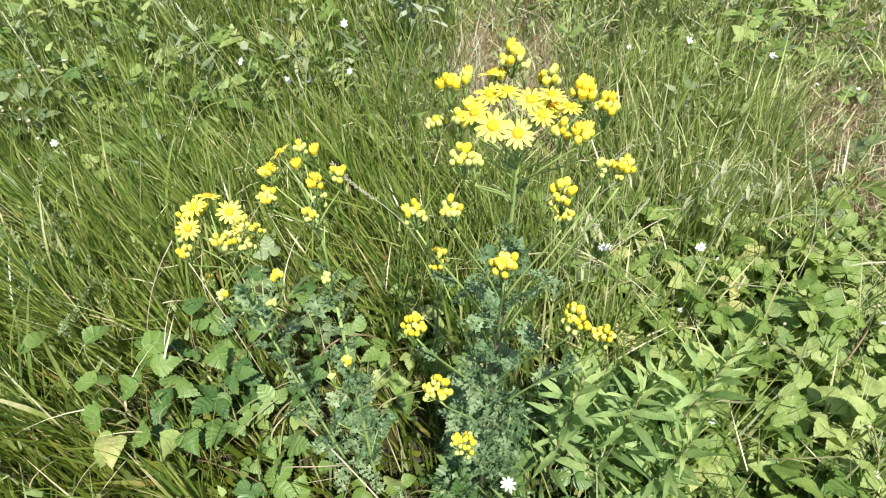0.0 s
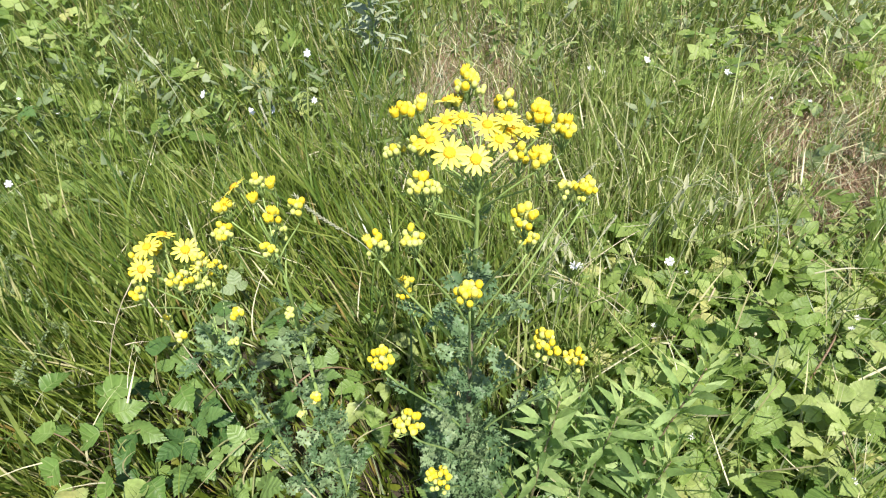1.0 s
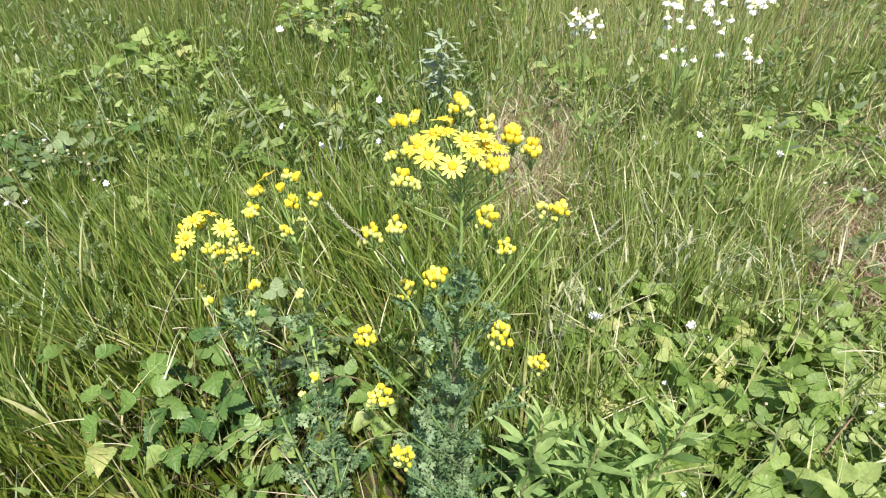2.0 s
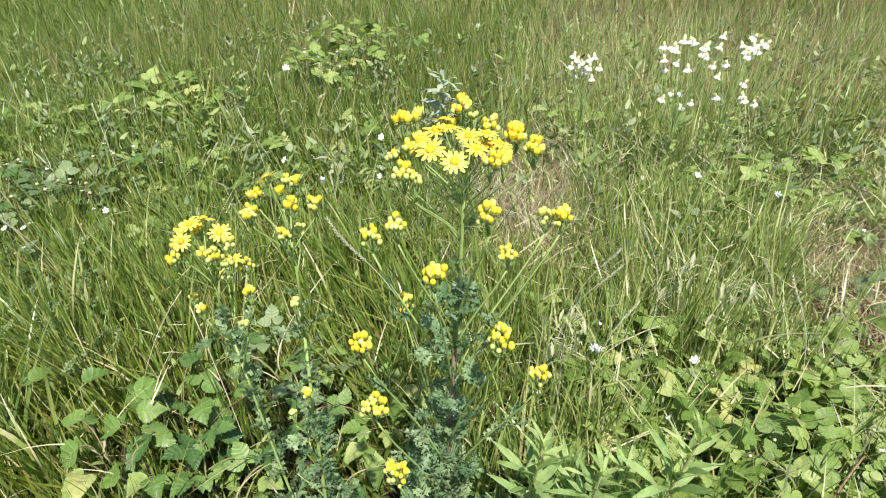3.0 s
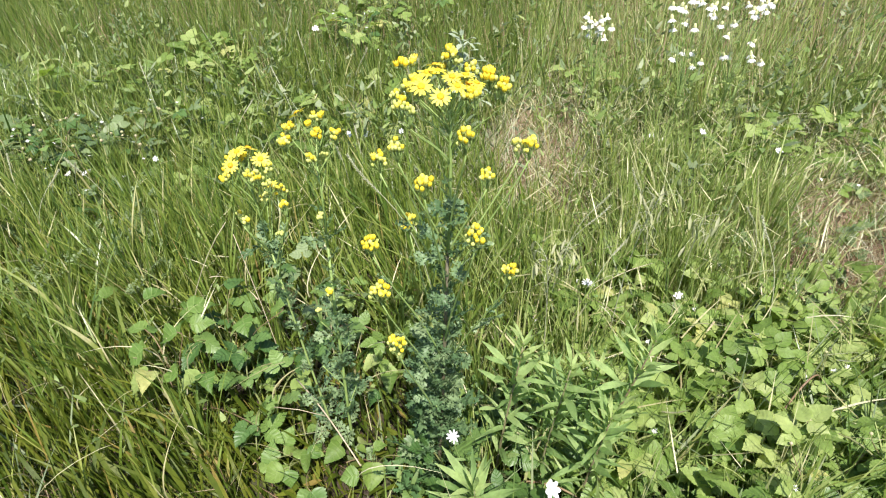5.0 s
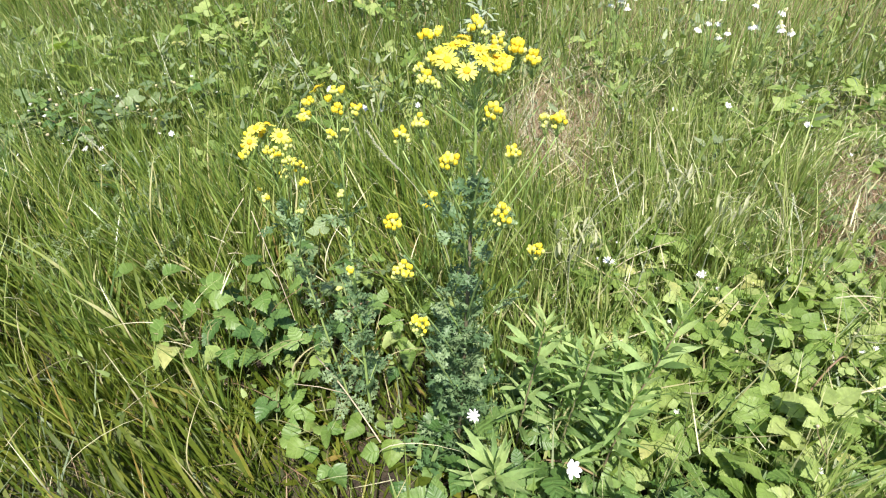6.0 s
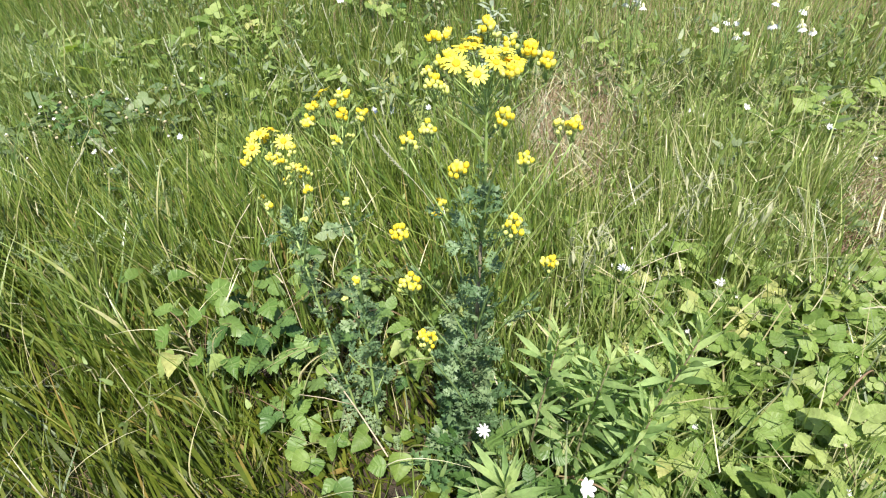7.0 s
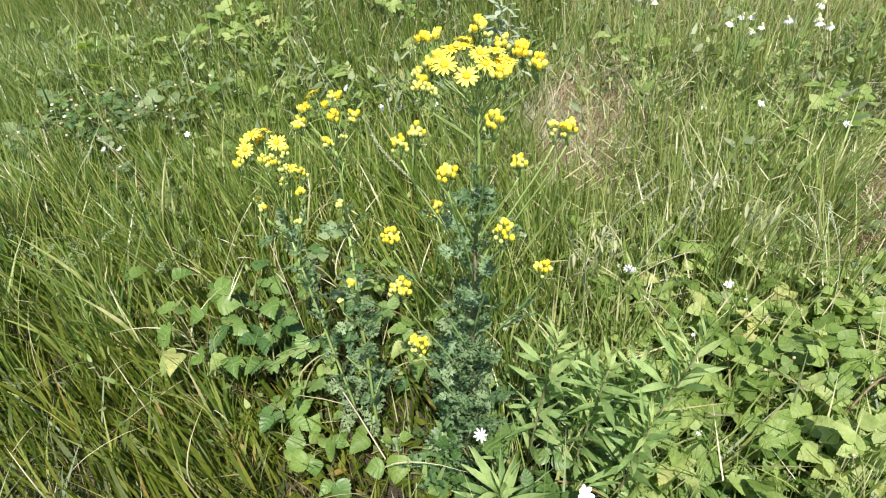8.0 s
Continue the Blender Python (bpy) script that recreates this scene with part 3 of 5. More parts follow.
    # pale dry stalks standing or lying across the grass
    x, y, z = scatter(rng, 2300, -2.4, 2.4, 0.2, 3.6, lambda x, y: (0.14 + 0.41 * (x > 0.2)) * ((y > 0.55) | (x > 0.2)) * (1 - 0.96 * leafy(x, y)))
    n = len(x)
    strips("dry_stalk", mat_straw, x, y, z, rng.uniform(0.25, 0.5, n), rng.uniform(0.0009, 0.002, n), rng.uniform(0.1, 0.95, n), rng.uniform(0, 6.28, n), rng.uniform(0, 0.5, n), 4, rng, "pale dry grass stalks leaning through the green")
    # pale withered blades arching over the brambles
    x, y, z = scatter(rng, 110, -1.0, -0.3, 0.4, 0.95, lambda x, y: 0.9 + 0 * x)
    n = len(x)
    strips("withered_blades", mat_straw, x, y, z + rng.uniform(0.06, 0.18, n), rng.uniform(0.10, 0.18, n), rng.uniform(0.0012, 0.0026, n), rng.uniform(-0.5, 0.1, n), rng.uniform(0, 6.28, n), rng.uniform(0.8, 1.4, n), 8, rng, "pale withered grass blades arching over bramble leaves")
    x, y, z = scatter(rng, 100, 0.45, 1.25, 0.5, 1.2, lambda x, y: 0.9 + 0 * x)
    n = len(x)
    strips("withered_blades", mat_straw, x, y, z + rng.uniform(0.13, 0.22, n), rng.uniform(0.08, 0.18, n), rng.uniform(0.0014, 0.0030, n), rng.uniform(0.7, 1.1, n), rng.uniform(0, 6.28, n), rng.uniform(-0.3, 0.3, n), 6, rng, "broad pale withered blades lying across bramble leaves")
    # small herb leaves between the blades
    x, y, z = scatter(rng, 34000, -2.6, 2.4, -0.1, 3.6, lambda x, y: (0.3 + 0.5 * leafy(x, y) + 0.2 * (x > 0.2)) * (0.15 + 0.85 * clear(x, y)) * (1 - 0.7 * ((x < 0) & (y < 0.5))))
    n = len(x)
    strips("small_herbs", mat_herb, x, y, z + rng.uniform(0.02, 0.26, n) * (1 - 0.4 * leafy(x, y)), rng.uniform(0.012, 0.034, n), rng.uniform(0.003, 0.0075, n), rng.uniform(0.5, 1.0, n), rng.uniform(0, 6.28, n), rng.uniform(0, 0.4, n), 3, rng, "small light green leaves of low herbs among grass", "herbs")

    # leafy herbs in patches further back
    for mat, count, label in ((mat_herb, 1700, "light green leaves of meadow herbs among grass"), (mat_herb_grey, 1600, "greyish green leaves of meadow herbs among grass")):
        x, y, z, toward, out, vig = tufts(rng, count, 9, -3.4, 2.8, 1.4, 4.8, lambda x, y: (0.06 + 0.22 * leafy(x, y) + 0.7 * herby(x, y)) * (1 - 0.8 * bare(x, y)), 0.03)
        n = len(x)
        strips("herb_leaves", mat, x, y, z + (0.34 * vig - 0.09 * out - rng.uniform(0.0, 0.18, n)).clip(0.03, 0.40), rng.uniform(0.022, 0.058, n), rng.uniform(0.005, 0.0165, n), rng.uniform(0.55, 1.0, n), toward, rng.uniform(0, 0.4, n), 4, rng, label, "herbs")
    # tall thin reddish stalks of seeding grass further off
    x, y, z = scatter(rng, 22000, -3.5, 4.0, 2.6, 7.5, lambda x, y: 0.3 + 0.55 * (x > 0.2))
    n = len(x)
    strips("seeding_stalks", mat_dry, x, y, z, rng.uniform(0.32, 0.52, n), rng.uniform(0.0007, 0.0016, n), rng.uniform(0.0, 0.25, n), rng.uniform(0, 6.28, n), rng.uniform(0, 0.4, n) ** 2, 3, rng, "thin reddish stalks of seeding grass standing above the meadow")


build_grass()


# ---- ragwort ----
RNG = random.Random(7)


def rag_leaf_mesh(seed, mat=mat_rag_leaf, pairs=6, wide=0.34, crisp=0.12):
    """A deeply cut, crisped leaf 1 long: a winged midrib with paired lobes, each with blunt side lobes."""
    rng = random.Random(seed)
    b = Build()
    tube(b, [(0, 0, 0), (0.5, 0, 0.02), (1, 0, -0.03)], [0.024, 0.018, 0.006], 4)
    outline = [(0.26, 0.07, 0.02), (0.40, 0.30, 0.05), (0.51, 0.11, 0.0), (0.74, 0.33, -0.03), (0.81, 0.11, 0.02), (1.0, 0.04, -0.06)]
    for i in range(pairs):
        u = 0.14 + 0.8 * i / (pairs - 1)
        reach = wide * math.sin(math.pi * (0.18 + 0.74 * u)) ** 0.8 * rng.uniform(0.8, 1.2)
        for s in (-1, 1):
            ang = s * radians(rng.uniform(46, 68) * (1 - 0.35 * u))
            m = pose(u, 0, 0, rng.uniform(-40, 40), rng.uniform(-35, 20), 0) @ Matrix.Rotation(ang, 4, "Z")
            up = [(p[0] * reach, p[1] * reach * rng.uniform(0.8, 1.2), (p[2] + rng.uniform(-crisp, crisp)) * reach) for p in outline]
            dn = [(p[0] * reach, -p[1] * reach * rng.uniform(0.8, 1.2), (p[2] + rng.uniform(-crisp, crisp)) * reach) for p in outline]
            mid = [(p[0] * reach, 0, -0.05 * reach) for p in outline]
            verts, faces = [(0, 0.06, 0), (0, -0.06, 0)] + up + dn + mid, []
            k = len(outline)
            U, D, C = 2, 2 + k, 2 + 2 * k
            faces += [(0, U, C), (1, C, D), (0, C, 1)]
            for a in range(k - 1):
                faces += [(U + a, U + a + 1, C + a + 1, C + a), (D + a, C + a, C + a + 1, D + a + 1)]
            b.add(verts, [f[::-1] for f in faces], None, 0, m)
    return b.mesh("leaf", [mat])


RAG_LEAVES = [rag_leaf_mesh(s) for s in range(5)]
RAG_BASAL = [rag_leaf_mesh(s + 60, mat_rag_basal, 7, 0.26, 0.06) for s in range(3)]


def petals_mesh(seed, count=13, length=0.0102, width=0.0018, mat=None, inner=0.0036, rise=0.12, name="flower_head"):
    rng = random.Random(seed)
    b = Build()
    for i in range(count):
        q = 2 * math.pi * (i + rng.uniform(-0.15, 0.15)) / count
        L = length * rng.uniform(0.88, 1.08)
        m = Matrix.Rotation(q, 4, "Z") @ Matrix.Translation((inner, 0, rng.uniform(0, 0.0004))) @ Matrix.Rotation(-rise + rng.uniform(-0.14, 0.14), 4, "Y")
        prof = [(0.0, 0.45), (0.3, 0.9), (0.65, 1.0), (0.9, 0.62), (1.0, 0.2)]
        blade(b, L, lambda u: width * np.interp(u, [p[0] for p in prof], [p[1] for p in prof]), 4, 1, droop=rng.uniform(0.02, 0.25), fold=-0.25, m=m, rng=rng)
    return b.mesh(name, [mat or mat_petal])


HEADS = [petals_mesh(s) for s in range(3)]
_r = random.Random(3)
DISC = lathe(Build(), [(0.0044, 0.0), (0.0046, 0.0012), (0.0038, 0.0024), (0.002, 0.0032), (0.0006, 0.0033)], 12, 0, None, 0.06, _r).mesh("disc", [mat_disc])
CALYX = lathe(Build(), [(0.0011, -0.0075), (0.0028, -0.006), (0.0037, -0.0035), (0.0041, -0.0002)], 8, 0).mesh("calyx", [mat_calyx])


def bud_mesh(kind):
    """Closed, yellow or opening bud, upright at the origin."""
    b = Build()
    if kind == "closed":
        lathe(b, [(0.0008, -0.0040), (0.0024, -0.0026), (0.0031, -0.0004), (0.0029, 0.0016), (0.0017, 0.0030), (0.0004, 0.0034)], 7, 0)
        return b.mesh("bud", [mat_bud_pale])
    lathe(b, [(0.0008, -0.0055), (0.0023, -0.0044), (0.0029, -0.0026), (0.0030, -0.0010)], 7, 1)
    if kind == "yellow":
        lathe(b, [(0.0029, -0.0012), (0.0034, 0.0006), (0.0034, 0.0026), (0.0028, 0.0043), (0.0014, 0.0054), (0.0004, 0.0056)], 8, 0, None, 0.06, _r)
    else:
        crown = [(0.0031, 0.0), (0.0036, 0.002), (0.0040, 0.0045), (0.0040, 0.0065), (0.0026, 0.0045), (0.0008, 0.0048)]
        verts, faces = [], []
        for k, (r, z) in enumerate(crown):
            for i in range(16):
                q = 2 * math.pi * i / 16
                tip = (0.0014 if i % 2 else -0.0012) if k == 3 else 0
                verts.append((r * math.cos(q), r * math.sin(q), z + tip))
        for k in range(len(crown) - 1):
            faces += [(k * 16 + i, k * 16 + (i + 1) % 16, (k + 1) * 16 + (i + 1) % 16, (k + 1) * 16 + i) for i in range(16)]
        b.add(verts, faces + [tuple(range(80, 96))])
    return b.mesh("bud", [mat_bud, mat_calyx])


BUDS = {k: bud_mesh(k) for k in ("closed", "yellow", "opening")}


class Ragwort:
    """One plant: a stem along points, branches to clusters of buds and open heads, cut leaves."""

    def __init__(self, stem, radius, label, seed, low_mat=None):
        self.rng = random.Random(seed)
        self.stem = [Vector(p) for p in stem]
        self.base = self.stem[0].copy()
        self.ob = thing("ragwort", label, "flowering plant", self.base, "ragwort plants")
        low = [p - self.base for p in self.stem]
        k = max(2, int(len(low) * 0.62))
        n = len(low)
        rad = [radius * (1 - 0.6 * i / (n - 1)) for i in range(n)]
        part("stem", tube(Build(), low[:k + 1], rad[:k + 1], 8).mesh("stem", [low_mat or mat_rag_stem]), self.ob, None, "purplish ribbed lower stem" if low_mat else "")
        part("stem", tube(Build(), low[k:], rad[k:], 8).mesh("stem", [mat_rag_stem]), self.ob)

    def at(self, z):
        """The point of the stem at a height."""
        s = self.stem
        for a, b in zip(s, s[1:]):
            if a.z <= z <= b.z:
                return a.lerp(b, (z - a.z) / (b.z - a.z))
        return s[-1].copy() if z > s[-1].z else s[0].copy()

    def branch(self, end, steep=1.5, thick=0.0016, leafy=0):
        """A curved side branch from the stem up to end."""
        end = Vector(end)
        d = math.hypot(end.x - self.at(end.z).x, end.y - self.at(end.z).y)
        root = self.at(max(0.08, min(self.stem[-1].z - 0.004, end.z - steep * d - 0.015)))
        rise = end.z - root.z
        pts = curve(root, root.lerp(end, 0.3) + Vector((0, 0, rise * 0.16)), root.lerp(end, 0.8) - Vector((0, 0, rise * 0.06)), end, 7)
        loc = [p - self.base for p in pts]
        part("branch", tube(Build(), loc, [thick * (1.25 - 0.5 * i / 7) for i in range(8)], 6).mesh("branch", [mat_rag_stem]), self.ob)
        for i in range(leafy):
            p = pts[1 + i % 6].lerp(pts[2 + i % 6], self.rng.random())
            self.leaf(p, self.rng.uniform(0, 360), self.rng.uniform(0.025, 0.05), self.rng.uniform(-35, 5))
        return pts[-1]

    def leaf(self, p, turn, size, pitch, kinds=None):
        m = Matrix.Translation(Vector(p) - self.base) @ pose(0, 0, 0, 0, 0, turn) @ pose(0, 0, 0, self.rng.uniform(-25, 25), pitch, 0) @ Matrix.Diagonal((size, size * self.rng.uniform(0.8, 1.15), size, 1))
        part("leaf", self.rng.choice(kinds or RAG_LEAVES), self.ob, m)

    def foliage(self, z0, z1, count, big, small):
        for i in range(count):
            s = (i + self.rng.random()) / count
            z = z0 + (z1 - z0) * s ** 1.15
            self.leaf(self.at(z), i * 137.5 + self.rng.uniform(-25, 25), (big + (small - big) * s) * self.rng.uniform(0.8, 1.2), self.rng.uniform(-68, -18) + 25 * (s < 0.2))

    def head(self, place, tilt, turn, size=1.0, steep=1.2):
        """An open head on its own stalk, tilted by degrees towards turn."""
        p = Vector(place)
        lean = pose(0, 0, 0, 0, 0, turn) @ pose(0, 0, 0, 0, tilt, 0)
        foot = p + (lean @ Vector((0, 0, -0.0075))) * size
        self.branch(foot, steep, 0.0008)
        m = Matrix.Translation(p - self.base) @ lean @ pose(0, 0, 0, 0, 0, self.rng.uniform(0, 90)) @ Matrix.Scale(size, 4)
        h = part("flower_head", self.rng.choice(HEADS), self.ob, m, "bright yellow ray petals, fully open")
        part("disc", DISC, h, None, "orange-yellow domed disc")
        part("calyx", CALYX, h)

    def buds(self, place, count, radius, kinds="yyyc", steep=1.5, leafy=0, thick=0.0015, tall=0.03):
        """A dense cluster of buds on short stalks."""
        p = Vector(place)
        foot = p - Vector((0, 0, tall))
        self.branch(foot, steep, thick, leafy)
        b = Build()
        spots = []
        count = round(count * 1.6)
        for i in range(count):
            r = 0.95 * radius * math.sqrt((i + 0.5) / count)
            q = i * 2.39996 + self.rng.uniform(-0.3, 0.3)
            spots.append(p + Vector((r * math.cos(q), r * math.sin(q), -0.9 * r * r / radius + self.rng.uniform(-0.55, 0.45) * radius)))
        tube(b, [foot - self.base, foot - self.base + Vector((0, 0, 0.003))], [thick * 0.75, thick * 0.95], 6)
        c = part("flower_stalk", b.mesh("flower_stalk", [mat_rag_stem]), self.ob)
        for s in spots:
            e = s - Vector((0, 0, 0.0045))
            b = tube(Build(), [q - self.base for q in curve(foot, foot.lerp(e, 0.3) + Vector((0, 0, 0.004)), e - Vector((0, 0, 0.008)), e, 3)], [0.0008, 0.0007, 0.0006, 0.0005], 4)
            part("bud_stalk", b.mesh("bud_stalk", [mat_rag_stem]), c)
        names = {"y": "yellow", "c": "closed", "o": "opening"}
        for i, s in enumerate(spots):
            k = names[kinds[self.rng.randrange(len(kinds))]]
            # the outermost are the last to colour
            if i > 0.7 * len(spots) and self.rng.random() < 0.55:
                k = "closed"
            out = s - foot
            tilt = math.degrees(math.atan2(math.hypot(out.x, out.y), out.z)) * 0.6
            m = Matrix.Translation(s - self.base) @ pose(0, 0, 0, 0, 0, math.degrees(math.atan2(out.y, out.x))) @ pose(0, 0, 0, 0, tilt, 0) @ Matrix.Scale(self.rng.uniform(0.78, 1.10), 4)
            part("bud", BUDS[k], c, m)


def build_main_ragwort():
    stem = [(0.099, 0.431, -0.02), (0.103, 0.434, 0.1), (0.110, 0.437, 0.22), (0.119, 0.441, 0.36), (0.126, 0.446, 0.5), (0.133, 0.450, 0.64), (0.139, 0.452, 0.74), (0.143, 0.447, 0.82), (0.146, 0.440, 0.885)]
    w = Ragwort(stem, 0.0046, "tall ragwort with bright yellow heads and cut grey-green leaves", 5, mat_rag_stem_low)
    # open heads of the top: place, tilt, direction of the tilt
    for p, tilt, turn, size in (
        ((0.120, 0.391, 0.931), 30, -90, 1.1), ((0.141, 0.405, 0.914), 34, -80, 1.08), ((0.118, 0.431, 0.936), 12, -110, 1.0), ((0.132, 0.431, 0.939), 8, 60, 0.95),
        ((0.152, 0.426, 0.933), 18, -70, 1.0), ((0.172, 0.437, 0.921), 14, -30, 1.05), ((0.169, 0.430, 0.935), 8, 20, 0.95), ((0.119, 0.471, 0.933), 24, 100, 1.0), ((0.105, 0.412, 0.930), 20, -150, 0.95), ((0.161, 0.415, 0.925), 26, -50, 0.9), ((0.184, 0.424, 0.927), 16, 0, 0.9),
    ):
        w.head(p, tilt, turn, size)
    # clusters of the top: place, number, radius, kinds
    for p, n, r, kinds in (
        ((0.138, 0.478, 0.952), 9, 0.011, "yoyc"), ((0.083, 0.434, 0.948), 4, 0.008, "oyy"), ((0.097, 0.439, 0.951), 3, 0.006, "oyc"), ((0.070, 0.449, 0.905), 8, 0.010, "yycc"),
        ((0.096, 0.376, 0.917), 9, 0.011, "yyycc"), ((0.104, 0.384, 0.905), 5, 0.008, "c"), ((0.198, 0.440, 0.939), 7, 0.010, "ooyy"), ((0.218, 0.435, 0.924), 8, 0.011, "yyoc"),
        ((0.190, 0.381, 0.932), 5, 0.008, "yoy"), ((0.104, 0.428, 0.928), 5, 0.008, "ooy"), ((0.170, 0.462, 0.938), 6, 0.009, "yycc"), ((0.150, 0.480, 0.940), 3, 0.007, "c"),
        ((0.176, 0.404, 0.921), 5, 0.008, "yycc"), ((0.092, 0.418, 0.925), 5, 0.007, "yyc"), ((0.128, 0.478, 0.930), 3, 0.006, "oo"),
    ):
        w.buds(p, n, r, kinds, 0.9, 0, 0.0009, 0.028)
    # lower side branches
    for p, n, r, kinds, lf in (
        ((0.253, 0.472, 0.831), 10, 0.011, "yyyo", 2), ((0.236, 0.480, 0.826), 6, 0.010, "yccc", 1), ((0.043, 0.419, 0.820), 9, 0.011, "yyyoc", 2), ((0.085, 0.379, 0.860), 8, 0.010, "yyyc", 1),
        ((0.179, 0.372, 0.881), 8, 0.011, "yyyc", 1), ((0.195, 0.450, 0.790), 8, 0.011, "yycc", 2), ((0.051, 0.512, 0.657), 11, 0.015, "yyyyc", 3), ((0.130, 0.340, 0.830), 11, 0.011, "yyyyc", 2),
        ((0.038, 0.363, 0.710), 11, 0.0125, "yyyyc", 3), ((0.198, 0.334, 0.763), 13, 0.0135, "yyyyc", 3), ((0.241, 0.375, 0.679), 10, 0.0125, "yyyo", 3), ((0.062, 0.315, 0.665), 16, 0.0155, "yyyyc", 3),
        ((0.089, 0.293, 0.584), 16, 0.0145, "yyyyyc", 3),
    ):
        w.buds(p, n, r, kinds, 2.1, lf + 1, 0.0014)
    w.foliage(0.10, 0.42, 40, 0.088, 0.074)
    w.foliage(0.40, 0.74, 26, 0.060, 0.028)
    # broad leaves of the old rosette at its foot
    for i, turn in enumerate((-150, -118, -84, -60, -172, -20, 30, 95, 150)):
        w.leaf(w.at(0.05 + 0.012 * i), turn, 0.15 - 0.006 * i, -26 - 4 * (i % 3), RAG_BASAL)
    w.foliage(0.72, 0.86, 5, 0.026, 0.018)
    # leafy shoots in the axils thicken the lower half
    for i in range(7):
        z = 0.14 + 0.042 * i
        q = i * 2.4
        d = 0.032 + 0.018 * RNG.random()
        c = w.at(z)
        end = Vector((c.x + d * math.cos(q), c.y + d * math.sin(q), z + 0.10))
        w.branch(end, 1.4, 0.0013, 6)


def build_middle_ragwort():
    w = Ragwort([(-0.100, 0.440, -0.020), (-0.096, 0.442, 0.160), (-0.090, 0.446, 0.320), (-0.085, 0.450, 0.480), (-0.079, 0.455, 0.620), (-0.075, 0.459, 0.720), (-0.075, 0.460, 0.775)], 0.0036, "slender ragwort with few open heads and yellow buds", 6)
    w.head((-0.094, 0.463, 0.857), 42, 160, 1.05)
    for p, n, r, kinds in (
        ((-0.085, 0.498, 0.840), 4, 0.007, "oyc"), ((-0.062, 0.477, 0.850), 2, 0.004, "o"), ((-0.082, 0.468, 0.838), 2, 0.004, "o"), ((-0.111, 0.464, 0.837), 6, 0.009, "yyo"), ((-0.108, 0.434, 0.830), 9, 0.010, "yyyc"),
        ((-0.058, 0.443, 0.838), 5, 0.008, "yyo"), ((-0.041, 0.469, 0.830), 7, 0.008, "yyyc"), ((-0.072, 0.482, 0.782), 5, 0.009, "cc"), ((-0.069, 0.433, 0.802), 6, 0.008, "yycc"),
    ):
        w.buds(p, n, r, kinds, 1.0, 0, 0.0009, 0.024)
    for p, n, r, kinds in (((-0.075, 0.440, 0.696), 5, 0.006, "cc"), ((-0.070, 0.415, 0.559), 5, 0.006, "yyc"), ((-0.104, 0.425, 0.500), 3, 0.005, "cc")):
        w.buds(p, n, r, kinds, 1.5, 2)
    w.foliage(0.08, 0.46, 15, 0.056, 0.045)
    w.foliage(0.44, 0.70, 13, 0.042, 0.022)
    for i in range(3):
        c = w.at(0.16 + 0.08 * i)
        q = 1 + i * 2.4
        w.branch(c + Vector((0.035 * math.cos(q), 0.035 * math.sin(q), 0.10)), 1.4, 0.0012, 5)


def build_left_ragwort():
    w = Ragwort([(-0.155, 0.475, -0.020), (-0.165, 0.472, 0.160), (-0.178, 0.468, 0.320), (-0.188, 0.464, 0.480), (-0.194, 0.460, 0.600), (-0.196, 0.456, 0.690), (-0.197, 0.455, 0.725)], 0.0028, "leaning ragwort with open yellow heads and buds", 8)
    for p, tilt, turn, size in (((-0.210, 0.460, 0.787), 16, -100, 1.05), ((-0.216, 0.443, 0.771), 45, -80, 1.0), ((-0.204, 0.484, 0.783), 32, 70, 1.1), ((-0.176, 0.468, 0.773), 30, -70, 1.1), ((-0.208, 0.529, 0.690), 14, -60, 1.0)):
        w.head(p, tilt, turn, size)
    for p, n, r, kinds in (
        ((-0.225, 0.463, 0.780), 4, 0.009, "yyc"), ((-0.227, 0.450, 0.765), 5, 0.010, "yyc"), ((-0.211, 0.414, 0.767), 4, 0.008, "yyo"), ((-0.179, 0.429, 0.768), 4, 0.009, "yc"), ((-0.171, 0.440, 0.762), 6, 0.010, "yycc"),
        ((-0.162, 0.462, 0.765), 5, 0.008, "yyc"), ((-0.159, 0.445, 0.745), 6, 0.009, "cc"), ((-0.196, 0.540, 0.680), 6, 0.012, "yyc"), ((-0.219, 0.520, 0.675), 5, 0.010, "yc"), ((-0.211, 0.478, 0.775), 5, 0.009, "yyo"),
    ):
        w.buds(p, n, r, kinds, 1.0, 0, 0.0009, 0.024)
    for p, n, r, kinds in (((-0.234, 0.458, 0.674), 4, 0.006, "cyc"), ((-0.199, 0.422, 0.687), 5, 0.006, "cyc"), ((-0.119, 0.415, 0.728), 5, 0.007, "ccy"), ((-0.149, 0.430, 0.660), 4, 0.006, "cc")):
        w.buds(p, n, r, kinds, 1.5, 2)
    w.foliage(0.08, 0.46, 17, 0.058, 0.045)
    w.foliage(0.44, 0.66, 11, 0.042, 0.024)


build_main_ragwort()
build_middle_ragwort()
build_left_ragwort()


# ---- brambles ----
def leaflet_width(u):
    return 0.335 * math.sin(math.pi * min(1, 0.03 + 0.97 * u) ** 0.72) ** 0.95 * (1 - 0.12 * u) + 0.003


